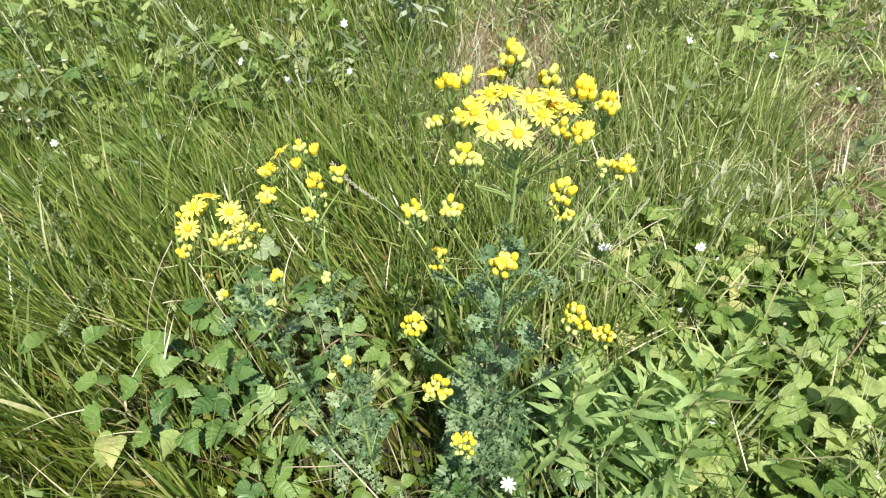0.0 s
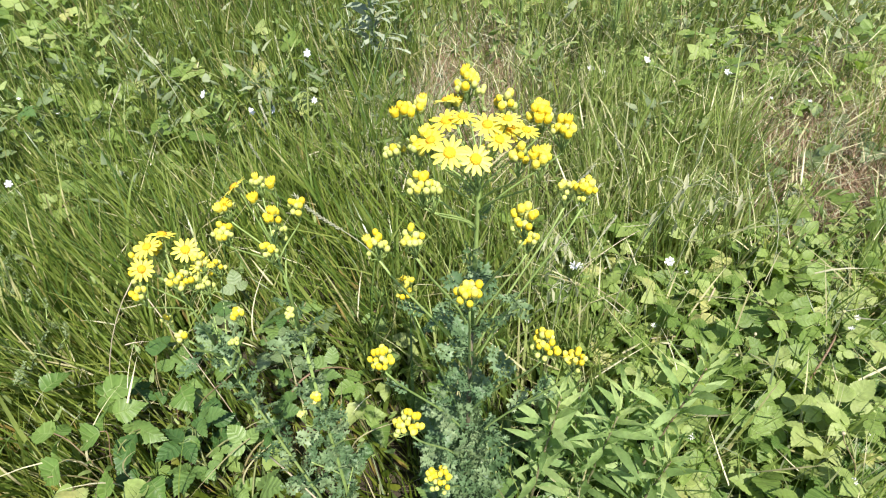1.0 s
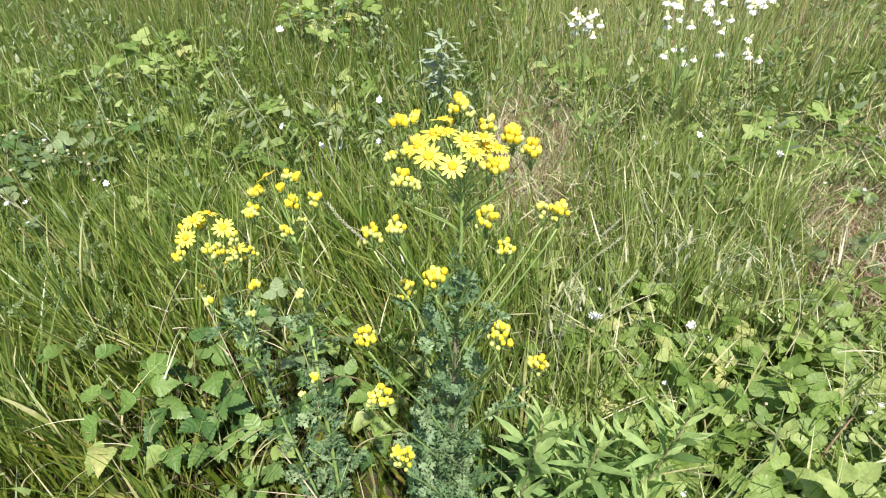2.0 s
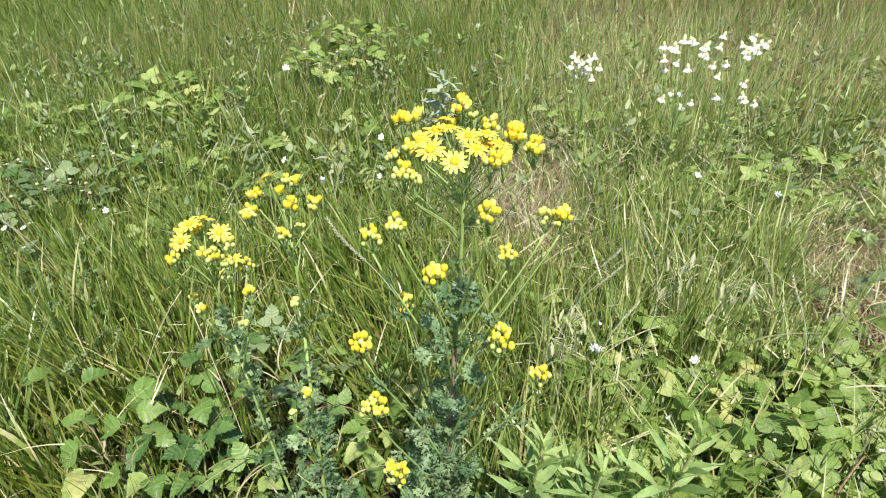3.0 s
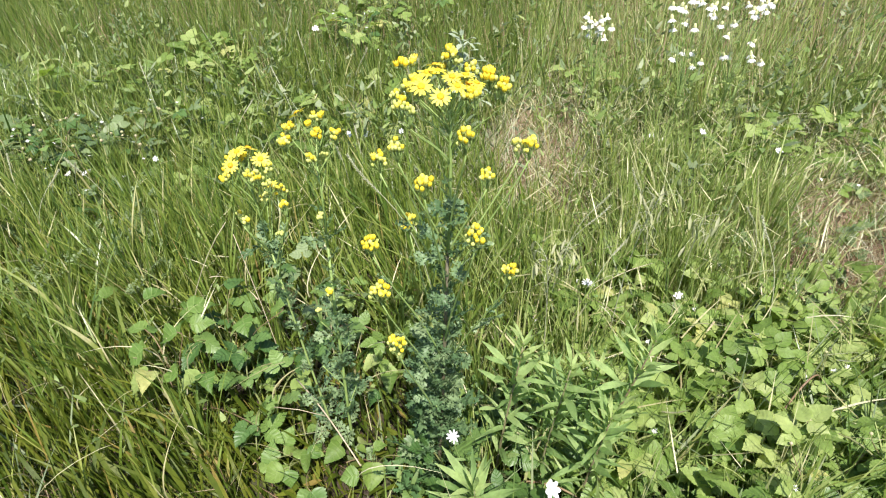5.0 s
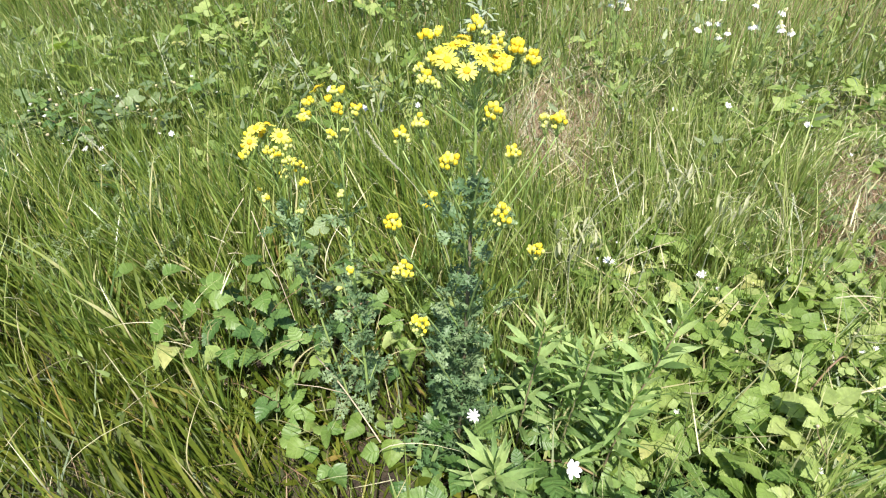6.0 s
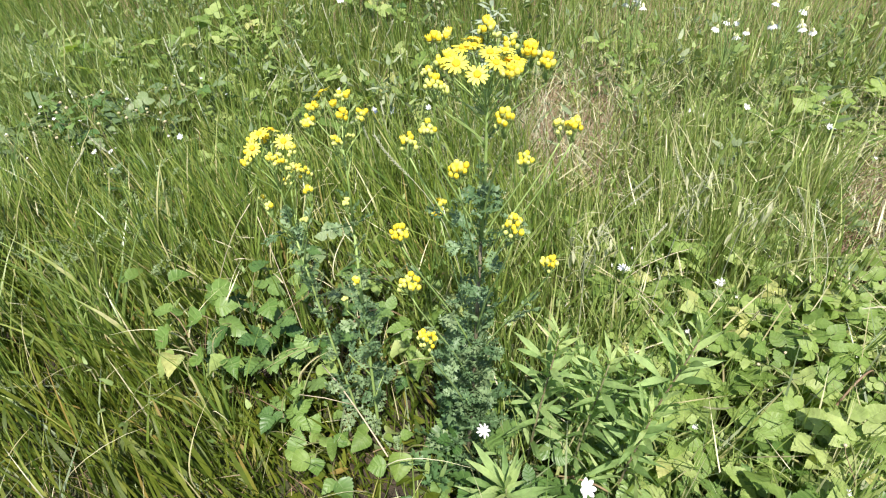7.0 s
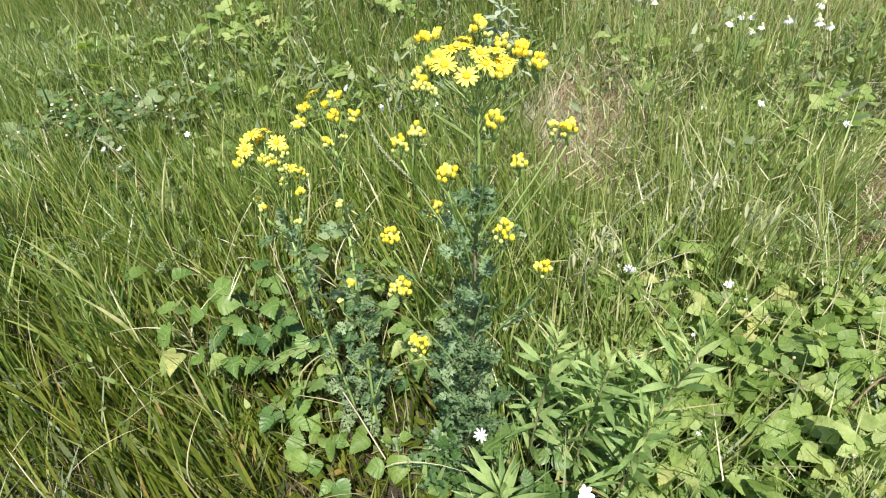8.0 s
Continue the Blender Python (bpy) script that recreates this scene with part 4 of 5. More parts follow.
def bramble_leaf_mesh(seed, mat, n=22, cols=2, tooth=0.085, ribs=0.022, broad=1.0):
    """A three-part leaf, 1 from stalk to tip: saw-edged leaflets folded along their veins."""
    rng = random.Random(seed)
    b = Build()
    st_ = 0.75
    tube(b, curve((0, 0, -0.35), (0.2, 0, -0.1), (0.45, 0, 0), (st_, 0, 0.02), 4), [0.018, 0.016, 0.014, 0.012, 0.012], 4)
    for ang, size, off in ((0, 1.0, 0.2), (76, 0.82, 0.04), (-76, 0.82, 0.04)):
        m = pose(st_, 0, 0.02) @ pose(0, 0, 0, 0, 0, ang + rng.uniform(-8, 8)) @ pose(off, 0, 0, rng.uniform(-14, 14), rng.uniform(-4, 12), 0)
        s = size * rng.uniform(0.9, 1.08)
        blade(b, s, lambda u: s * broad * leaflet_width(u), n, cols, tooth, ribs * s, 6, rng.uniform(0.08, 0.3), rng.uniform(0.05, 0.3), 0.03, rng, m)
    return b.mesh("leaf", [mat])


BRAMBLE = [bramble_leaf_mesh(s, mat_bramble, 24, 1, 0.07, 0.036, 1.15) for s in range(4)]
BRAMBLE_SOFT = [bramble_leaf_mesh(s + 40, mat_bramble_soft, 24, 1, 0.05, 0.018, 1.2) for s in range(4)]
BRAMBLE_DARK = [bramble_leaf_mesh(s + 10, mat_bramble_dark_shaded, 24, 1, 0.07, 0.036, 1.15) for s in range(3)]
BRAMBLE_FAR = [bramble_leaf_mesh(s + 20, mat_bramble_soft, 12, 1, 0.06, 0.016, 1.3) for s in range(3)]
GREY = [bramble_leaf_mesh(s + 30, mat_grey_leaf, 24, 1, 0.05, 0.032, 1.2) for s in range(3)]
BLOSSOM = petals_mesh(4, 9, 0.012, 0.0019, mat_white, 0.0006, 0.45, "flower")
BLOSSOM_BROAD = petals_mesh(6, 7, 0.0115, 0.0034, mat_white, 0.0008, 0.5, "flower")
BLOSSOM_LILAC = petals_mesh(5, 6, 0.011, 0.0036, mat_lilac, 0.0005, 0.25, "flower")
FRUIT = lathe(Build(), [(0.001, -0.004), (0.0042, -0.002), (0.0052, 0.001), (0.004, 0.004), (0.001, 0.0055)], 8, 0, None, 0.12, _r).mesh("bud", [mat_fruit])


def bramble(root, reach, height, canes, per_cane, size, seed, leaves, label, spread=(0, 360), flowers=0, dense=1.6):
    """A bramble: arching canes from one root, with leaves standing up from them on both sides."""
    rng = random.Random(seed)
    rx, ry = root
    ob = thing("bramble", label, "bramble", (rx, ry, 0), "brambles")
    for c in range(canes):
        q = radians(spread[0] + (spread[1] - spread[0]) * (c + rng.uniform(0.2, 0.8)) / canes)
        L = reach * rng.uniform(0.7, 1.1)
        h = height * rng.uniform(0.75, 1.15)
        d = Vector((math.cos(q), math.sin(q), 0))
        side = Vector((-d.y, d.x, 0)) * rng.uniform(-0.25, 0.25) * L
        pts = curve((0, 0, -0.02), d * L * 0.12 + Vector((0, 0, h * 1.1)), d * L * 0.65 + Vector((0, 0, h * 1.25)) + side, d * L + Vector((0, 0, h * 0.55)) + side, 12)
        part("cane", tube(Build(), pts, [0.0026 * (1.2 - 0.6 * i / 12) for i in range(13)], 6).mesh("cane", [mat_cane]), ob)
        for i in range(round(per_cane * dense)):
            s = 0.14 + 0.84 * (i + rng.uniform(0.1, 0.9)) / round(per_cane * dense)
            k = min(11, int(s * 12))
            p = pts[k].lerp(pts[k + 1], s * 12 - k)
            sz = 0.70 * size * rng.uniform(0.5, 1.25)
            turn = math.degrees(q) + (75 if i % 2 else -75) + rng.uniform(-60, 60)
            m = Matrix.Translation(p) @ pose(0, 0, 0, 0, 0, turn) @ pose(0, 0, 0, rng.uniform(-28, 28), rng.uniform(-42, 8), 0) @ Matrix.Scale(sz, 4) @ Matrix.Translation((0, 0, 0.3))
            part("leaf", rng.choice(leaves), ob, m)
        for i in range(flowers):
            p = pts[12 - 2 * i - rng.randrange(2)] + Vector((rng.uniform(-0.03, 0.03), rng.uniform(-0.03, 0.03), rng.uniform(0.03, 0.06)))
            stalk = tube(Build(), curve(pts[12 - 2 * i], pts[12 - 2 * i] + Vector((0, 0, 0.02)), p - Vector((0, 0, 0.02)), p, 4), 0.0009, 5).mesh("flower_stalk", [mat_cane])
            part("flower_stalk", stalk, ob)
            part("bud" if i % 2 else "flower", FRUIT if i % 2 else BLOSSOM, ob, Matrix.Translation(p) @ pose(0, 0, 0, rng.uniform(-25, 25), rng.uniform(-25, 25), 0) @ Matrix.Scale((1.25 if flowers > 3 else 0.7) if i % 2 else 0.6, 4))
    return ob


LIGHT = "bramble with light green ribbed three-part leaves in grass"
DARKER = "low bramble with saw-edged leaves, dark green partly to stand for shade"
n_seed = 105
for root, reach, height, canes, per, size, leaves, label, spread, fl in (
    # beside the tall grass
    ((-0.46, 0.66), 0.17, 0.16, 3, 4, 0.070, BRAMBLE_DARK + BRAMBLE[:1], DARKER, (0, 360), 0),
    ((-0.36, 0.52), 0.17, 0.12, 3, 4, 0.066, BRAMBLE_DARK + BRAMBLE[:1], DARKER, (0, 360), 0),
    ((-0.30, 0.66), 0.20, 0.17, 3, 4, 0.078, BRAMBLE_DARK + BRAMBLE_SOFT[:1], DARKER, (0, 360), 0),
    ((-0.16, 0.86), 0.22, 0.17, 3, 4, 0.070, BRAMBLE_SOFT + BRAMBLE_DARK[:2], LIGHT, (0, 360), 0),
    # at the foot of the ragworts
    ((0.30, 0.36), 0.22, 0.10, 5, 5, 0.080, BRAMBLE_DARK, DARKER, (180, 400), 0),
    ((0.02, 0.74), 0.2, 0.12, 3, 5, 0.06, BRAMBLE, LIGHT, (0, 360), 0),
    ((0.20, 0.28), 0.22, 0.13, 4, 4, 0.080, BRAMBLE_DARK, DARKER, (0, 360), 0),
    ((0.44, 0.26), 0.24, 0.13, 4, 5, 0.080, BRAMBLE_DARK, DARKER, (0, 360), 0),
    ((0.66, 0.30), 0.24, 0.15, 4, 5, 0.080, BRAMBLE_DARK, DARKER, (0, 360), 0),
    # the wide patch
    ((0.42, 0.80), 0.30, 0.13, 5, 7, 0.066, BRAMBLE_SOFT, LIGHT, (0, 360), 1),
    ((0.70, 0.95), 0.32, 0.14, 6, 7, 0.070, BRAMBLE_SOFT, LIGHT, (0, 360), 2),
    ((0.62, 0.62), 0.30, 0.15, 6, 7, 0.070, BRAMBLE_SOFT, LIGHT, (0, 360), 0),
    ((0.95, 0.78), 0.32, 0.15, 6, 7, 0.072, BRAMBLE_SOFT, LIGHT, (0, 360), 2),
    ((0.86, 0.48), 0.30, 0.15, 6, 7, 0.075, BRAMBLE_SOFT[:2] + BRAMBLE[:2], LIGHT, (0, 360), 1),
    ((1.15, 1.02), 0.32, 0.13, 5, 7, 0.068, BRAMBLE_SOFT, LIGHT, (0, 360), 2),
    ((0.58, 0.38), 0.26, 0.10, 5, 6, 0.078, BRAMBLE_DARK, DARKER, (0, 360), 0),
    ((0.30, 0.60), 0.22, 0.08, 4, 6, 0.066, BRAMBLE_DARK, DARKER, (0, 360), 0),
    ((1.20, 0.62), 0.30, 0.14, 5, 7, 0.075, BRAMBLE_SOFT[:2] + BRAMBLE[:2], LIGHT, (0, 360), 1),
    ((0.52, 0.98), 0.28, 0.13, 5, 6, 0.064, BRAMBLE_SOFT, LIGHT, (0, 360), 2),
    ((0.80, 0.64), 0.26, 0.19, 5, 6, 0.062, BRAMBLE_SOFT, LIGHT, (0, 360), 2),
    ((1.02, 0.95), 0.28, 0.16, 5, 6, 0.062, BRAMBLE_SOFT, LIGHT, (0, 360), 2),
    ((0.46, 0.40), 0.24, 0.12, 5, 5, 0.078, BRAMBLE_DARK, DARKER, (180, 380), 0),
    ((1.05, 0.50), 0.28, 0.15, 5, 6, 0.075, BRAMBLE_SOFT[:2] + BRAMBLE[:2], LIGHT, (0, 360), 1),
    ((0.36, 0.48), 0.24, 0.09, 5, 6, 0.082, BRAMBLE_DARK, DARKER, (0, 360), 0),
    ((0.50, 0.58), 0.24, 0.09, 5, 6, 0.078, BRAMBLE_SOFT, LIGHT, (0, 360), 0),
    ((0.72, 0.46), 0.24, 0.10, 5, 6, 0.075, BRAMBLE_SOFT[:2] + BRAMBLE[:2] + BRAMBLE_DARK[:1], LIGHT, (0, 360), 0),
    ((0.74, 0.76), 0.26, 0.10, 5, 6, 0.078, BRAMBLE_SOFT, LIGHT, (0, 360), 0),
    ((0.98, 0.62), 0.26, 0.10, 5, 6, 0.075, BRAMBLE_SOFT[:2] + BRAMBLE[:2] + BRAMBLE_DARK[:1], LIGHT, (0, 360), 0),
    # behind
    ((0.96, 1.98), 0.34, 0.21, 5, 7, 0.076, BRAMBLE_SOFT, LIGHT, (0, 360), 1),
    ((1.22, 2.08), 0.34, 0.21, 5, 7, 0.076, BRAMBLE_SOFT, LIGHT, (0, 360), 1),
    ((0.42, 2.55), 0.22, 0.25, 3, 6, 0.066, BRAMBLE_FAR, LIGHT, (0, 360), 0),
    ((-0.95, 1.62), 0.38, 0.20, 5, 6, 0.090, BRAMBLE_FAR, LIGHT, (0, 360), 0),
    ((-1.25, 2.05), 0.44, 0.22, 5, 7, 0.090, BRAMBLE_FAR, LIGHT, (0, 360), 0),
    ((-0.70, 2.10), 0.40, 0.22, 5, 6, 0.090, BRAMBLE_FAR, LIGHT, (0, 360), 0),
    ((-1.70, 2.60), 0.50, 0.28, 7, 9, 0.090, BRAMBLE_FAR, LIGHT, (0, 360), 0),
    ((-2.20, 2.20), 0.40, 0.28, 5, 7, 0.090, BRAMBLE_FAR, LIGHT, (0, 360), 0),
    ((-1.72, 1.45), 0.36, 0.28, 7, 8, 0.074, GREY + GREY + BRAMBLE_DARK, "bramble with dark leaves and small round unripe fruits", (0, 360), 4),
    ((-1.45, 1.20), 0.26, 0.22, 4, 6, 0.074, GREY + BRAMBLE_DARK, "bramble with dark leaves and small round unripe fruits", (0, 360), 3),
    ((-1.98, 1.30), 0.34, 0.25, 6, 7, 0.074, GREY + BRAMBLE_DARK, "bramble with dark leaves and small round unripe fruits", (0, 360), 4),
    ((-1.50, 1.64), 0.30, 0.26, 5, 7, 0.074, GREY + BRAMBLE_DARK[:1], "bramble with dark leaves and small round unripe fruits", (0, 360), 4),
    ((1.45, 2.02), 0.34, 0.20, 5, 7, 0.080, BRAMBLE_SOFT, LIGHT, (0, 360), 1),
    ((-1.02, 3.15), 0.38, 0.34, 6, 8, 0.090, BRAMBLE_FAR + BRAMBLE_DARK[:1], "bramble with pale green leaves and white blossoms in grass", (0, 360), 3),
    ((-0.98, 3.70), 0.44, 0.36, 6, 8, 0.094, BRAMBLE_FAR + BRAMBLE_DARK[:1], "bramble with pale green leaves and white blossoms in grass", (0, 360), 3),
    # greyish leaves behind the slender ragwort
    ((-0.34, 0.84), 0.18, 0.21, 4, 4, 0.074, GREY + BRAMBLE_DARK[:1], "herb with broad greyish-green veined leaves in grass", (0, 360), 0),
    # leaves among the dry grass
    ((1.02, 1.30), 0.34, 0.14, 5, 5, 0.080, GREY + BRAMBLE_SOFT[:1], "low herb with broad dull green leaves in dry grass", (0, 360), 0),
    ((1.32, 1.60), 0.34, 0.14, 4, 5, 0.080, GREY + BRAMBLE_SOFT[:1], "low herb with broad dull green leaves in dry grass", (0, 360), 0),
    ((0.62, 1.32), 0.26, 0.15, 2, 3, 0.070, BRAMBLE_SOFT, LIGHT, (0, 360), 0),
    ((0.55, 1.18), 0.12, 0.18, 2, 3, 0.070, BRAMBLE_SOFT, LIGHT, (200, 340), 0),
    ((0.84, 1.24), 0.14, 0.14, 2, 3, 0.070, BRAMBLE_SOFT, LIGHT, (200, 340), 0),
    ((0.42, 1.06), 0.24, 0.14, 4, 5, 0.066, BRAMBLE_SOFT, LIGHT, (0, 360), 1),
    ((0.92, 1.12), 0.26, 0.13, 4, 5, 0.068, BRAMBLE_SOFT, LIGHT, (0, 360), 2),
):
    n_seed += 1
    bramble(root, reach, height, canes, per, size, n_seed, leaves, label, spread, fl, 1.05 if root[1] > 1.1 or root[0] < -0.25 or root[1] < 0.5 and root[0] < 0.7 else 1.6)


# ---- low brambles with few, large leaves ----
def leaflet_mesh(seed, mat, tooth=0.075, ribs=0.026, broad=0.44, tip=1.3):
    """One saw-edged leaflet, 1 from its foot to its drawn-out tip."""
    rng = random.Random(seed)
    broad *= rng.uniform(0.85, 1.1)
    return blade(Build(), 1.0, lambda u: broad * math.sin(math.pi * min(1, 0.03 + 0.97 * u) ** 0.62) ** tip + 0.003, 28, 1, tooth, ribs, 6, rng.uniform(0.1, 0.55), rng.uniform(0.15, 0.6), 0.07, rng).mesh("leaf", [mat])


LEAFLETS = {
    "l": [leaflet_mesh(60 + i, mat_bramble_soft, 0.045, 0.014, 0.44, 0.88) for i in range(5)],
    "m": [leaflet_mesh(70 + i, mat_bramble) for i in range(5)],
    "d": [leaflet_mesh(80 + i, mat_bramble_dark_shaded) for i in range(4)],
}


def open_bramble(root, seed, label, leaves):
    """A bramble with its leaflets spread apart: each has its middle, length, the way its tip points, and its tone, d
    being dark green also to stand for shade; it turns its face to the sun's side.
    """
    rng = random.Random(seed)
    ob = thing("bramble", label, "bramble", (root[0], root[1], 0), "brambles")
    tall = max(l[2] for l in leaves)
    for k in range(3):
        q = radians(120 * k + rng.uniform(-30, 30))
        d = Vector((math.cos(q), math.sin(q), 0)) * 0.07
        part("cane", tube(Build(), curve((0, 0, -0.02), (0, 0, tall * 0.5), d * 0.6 + Vector((0, 0, tall * 0.8)), d + Vector((0, 0, tall * 0.85)), 8), [0.0024 - 0.00014 * i for i in range(9)], 6).mesh("cane", [mat_cane]), ob)
    for x, y, z, length, turn, tone in leaves:
        q = radians(turn)
        length *= rng.uniform(0.75, 0.95) if z > 0.13 else rng.uniform(0.65, 0.85)
        face = rng.uniform(-12, 40)
        m = pose(0, 0, 0, 0, 0, turn) @ pose(0, 0, 0, face * math.cos(q) + rng.uniform(-28, 28), -face * math.sin(q) + rng.uniform(-16, 24), 0)
        mid = Vector((x - root[0], y - root[1], z))
        foot = mid - m.to_3x3() @ Vector((length * 0.5, 0, 0))
        part("leaf", rng.choice(LEAFLETS[tone]), ob, Matrix.Translation(foot) @ m @ Matrix.Scale(length, 4))
        for side in (-1, 1):
            if rng.random() < 0.35:
                lower = m @ pose(0, 0, 0, rng.uniform(-25, 25), rng.uniform(0, 30), side * rng.uniform(60, 95))
                part("leaf", rng.choice(LEAFLETS[tone]), ob, Matrix.Translation(foot - m.to_3x3() @ Vector((0.006, 0, 0.004))) @ lower @ Matrix.Scale(length * rng.uniform(0.6, 0.8), 4))
        low = Vector((foot.x * 0.35, foot.y * 0.35, foot.z * 0.45))
        part("leaf_stalk", tube(Build(), curve(low, low + Vector((0, 0, foot.z * 0.3)), foot - m.to_3x3() @ Vector((0.03, 0, 0.012)), foot, 6), 0.0011, 5).mesh("leaf_stalk", [mat_cane]), ob)


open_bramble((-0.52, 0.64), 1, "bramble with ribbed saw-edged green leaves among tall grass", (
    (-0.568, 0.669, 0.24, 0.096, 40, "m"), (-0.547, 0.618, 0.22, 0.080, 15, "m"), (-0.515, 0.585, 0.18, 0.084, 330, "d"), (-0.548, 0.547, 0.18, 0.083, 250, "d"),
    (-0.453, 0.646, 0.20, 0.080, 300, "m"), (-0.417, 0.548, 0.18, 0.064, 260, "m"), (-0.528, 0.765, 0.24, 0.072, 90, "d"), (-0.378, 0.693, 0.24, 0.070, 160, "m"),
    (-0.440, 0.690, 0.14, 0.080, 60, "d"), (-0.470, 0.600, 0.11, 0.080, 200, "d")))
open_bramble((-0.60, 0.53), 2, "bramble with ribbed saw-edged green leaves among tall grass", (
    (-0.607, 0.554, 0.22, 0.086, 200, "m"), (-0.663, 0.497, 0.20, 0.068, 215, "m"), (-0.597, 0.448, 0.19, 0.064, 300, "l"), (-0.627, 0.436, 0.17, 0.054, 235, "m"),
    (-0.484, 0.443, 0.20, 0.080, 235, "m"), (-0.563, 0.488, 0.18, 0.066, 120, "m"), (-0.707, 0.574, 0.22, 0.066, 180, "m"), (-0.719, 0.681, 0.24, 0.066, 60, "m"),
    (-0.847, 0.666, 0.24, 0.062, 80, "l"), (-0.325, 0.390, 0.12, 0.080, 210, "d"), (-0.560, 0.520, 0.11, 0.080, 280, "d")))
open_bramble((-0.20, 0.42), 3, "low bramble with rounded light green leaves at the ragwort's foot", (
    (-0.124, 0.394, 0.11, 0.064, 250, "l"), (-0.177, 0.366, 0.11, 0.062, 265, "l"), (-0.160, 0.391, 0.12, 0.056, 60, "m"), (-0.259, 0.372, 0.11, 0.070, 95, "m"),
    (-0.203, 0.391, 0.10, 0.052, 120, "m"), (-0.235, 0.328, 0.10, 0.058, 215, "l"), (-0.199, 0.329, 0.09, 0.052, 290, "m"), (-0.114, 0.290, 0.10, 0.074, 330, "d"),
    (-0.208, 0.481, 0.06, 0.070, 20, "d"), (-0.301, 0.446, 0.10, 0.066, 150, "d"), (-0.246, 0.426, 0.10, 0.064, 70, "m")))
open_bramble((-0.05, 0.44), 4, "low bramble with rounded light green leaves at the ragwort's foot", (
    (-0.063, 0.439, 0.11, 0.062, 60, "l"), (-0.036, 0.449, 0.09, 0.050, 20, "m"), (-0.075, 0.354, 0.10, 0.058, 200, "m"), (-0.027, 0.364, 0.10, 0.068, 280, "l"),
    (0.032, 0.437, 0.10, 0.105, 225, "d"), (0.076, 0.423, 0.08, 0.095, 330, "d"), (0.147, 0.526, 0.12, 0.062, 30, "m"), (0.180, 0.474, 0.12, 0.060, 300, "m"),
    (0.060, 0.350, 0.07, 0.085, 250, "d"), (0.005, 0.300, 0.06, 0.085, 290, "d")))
open_bramble((-0.09, 0.63), 5, "small bramble with light green leaves between the ragworts", (
    (-0.115, 0.628, 0.14, 0.056, 230, "l"), (-0.051, 0.587, 0.14, 0.060, 280, "l"), (-0.108, 0.667, 0.14, 0.050, 100, "m"), (-0.070, 0.640, 0.12, 0.056, 10, "m"),
    (-0.160, 0.600, 0.10, 0.060, 180, "d"), (-0.095, 0.575, 0.09, 0.060, 250, "d")))


# ---- goldenrod shoots ----
def lance(u):
    return 0.074 * math.sin(math.pi * min(1, 0.05 + 0.95 * u)) ** 1.05 * (1.15 - 0.4 * u) + 0.003


def goldenrod_leaf_mesh(seed, mat=mat_goldenrod):
    rng = random.Random(seed)
    return blade(Build(), 1.0, lance, 9, 1, 0.05, 0.0, 3, rng.uniform(0.12, 0.42), 0.35, 0.05, rng).mesh("leaf", [mat])


GOLD = [goldenrod_leaf_mesh(s) for s in range(4)]
GOLD_TIP = [goldenrod_leaf_mesh(s, mat_goldenrod_tip) for s in range(3)]


def goldenrod(tip, lean, seed, leaf=0.086, count=36):
    """An upright leafy shoot: narrow pointed leaves all round the stem, crowded at the tip."""
    rng = random.Random(seed)
    x, y, h = tip
    bx, by = x - lean[0], y - lean[1]
    ob = thing("goldenrod_shoot", "young leafy shoot with narrow pointed light green leaves", "shoot", (bx, by, 0), "leafy shoots")
    pts = curve((0, 0, -0.02), (0, 0, h * 0.4), (lean[0] * 0.7, lean[1] * 0.7, h * 0.7), (lean[0], lean[1], h), 8)
    part("stem", tube(Build(), pts, [0.0026 * (1.2 - 0.7 * i / 8) for i in range(9)], 6).mesh("stem", [mat_goldenrod_stem]), ob)
    for i in range(count):
        s = 0.22 + 0.78 * (i / (count - 1)) ** 0.75
        k = min(7, int(s * 8))
        p = pts[k].lerp(pts[k + 1], s * 8 - k)
        top = max(0, (s - 0.8) / 0.2)
        sz = leaf * rng.uniform(0.8, 1.15) * (1 - 0.45 * top) * (0.75 + 0.25 * min(1, s * 2))
        m = Matrix.Translation(p) @ pose(0, 0, 0, 0, 0, i * 137.5 + rng.uniform(-15, 15)) @ pose(0, 0, 0, rng.uniform(-18, 18), -56 - 22 * top + rng.uniform(-18, 26), 0) @ Matrix.Scale(sz, 4)
        part("leaf", rng.choice(GOLD_TIP if top > 0.35 else GOLD), ob, m)


for i, (tip, lean) in enumerate((
    ((0.263, 0.477, 0.432), (0.04, 0.03)), ((0.352, 0.466, 0.398), (0.04, 0.02)), ((0.496, 0.521, 0.438), (0.08, 0.04)), ((0.205, 0.285, 0.25), (0.0, -0.03)),
    ((0.410, 0.540, 0.320), (0.03, 0.03)), ((0.430, 0.420, 0.330), (0.03, 0.0)), ((0.310, 0.530, 0.320), (0.0, 0.04)),
)):
    goldenrod(tip, lean, 300 + i, 0.10 if tip[2] < 0.3 else 0.086)


# ---- white flowers ----
CONE = lathe(Build(), [(0.0062, -0.001), (0.0068, 0.003), (0.0060, 0.008), (0.0042, 0.0125), (0.0020, 0.015), (0.0006, 0.0155)], 10, 0, None, 0.05, _r).mesh("cone", [mat_cone])
RAYS = petals_mesh(9, 17, 0.0165, 0.0034, mat_white, 0.0055, -0.75, "flower_head")


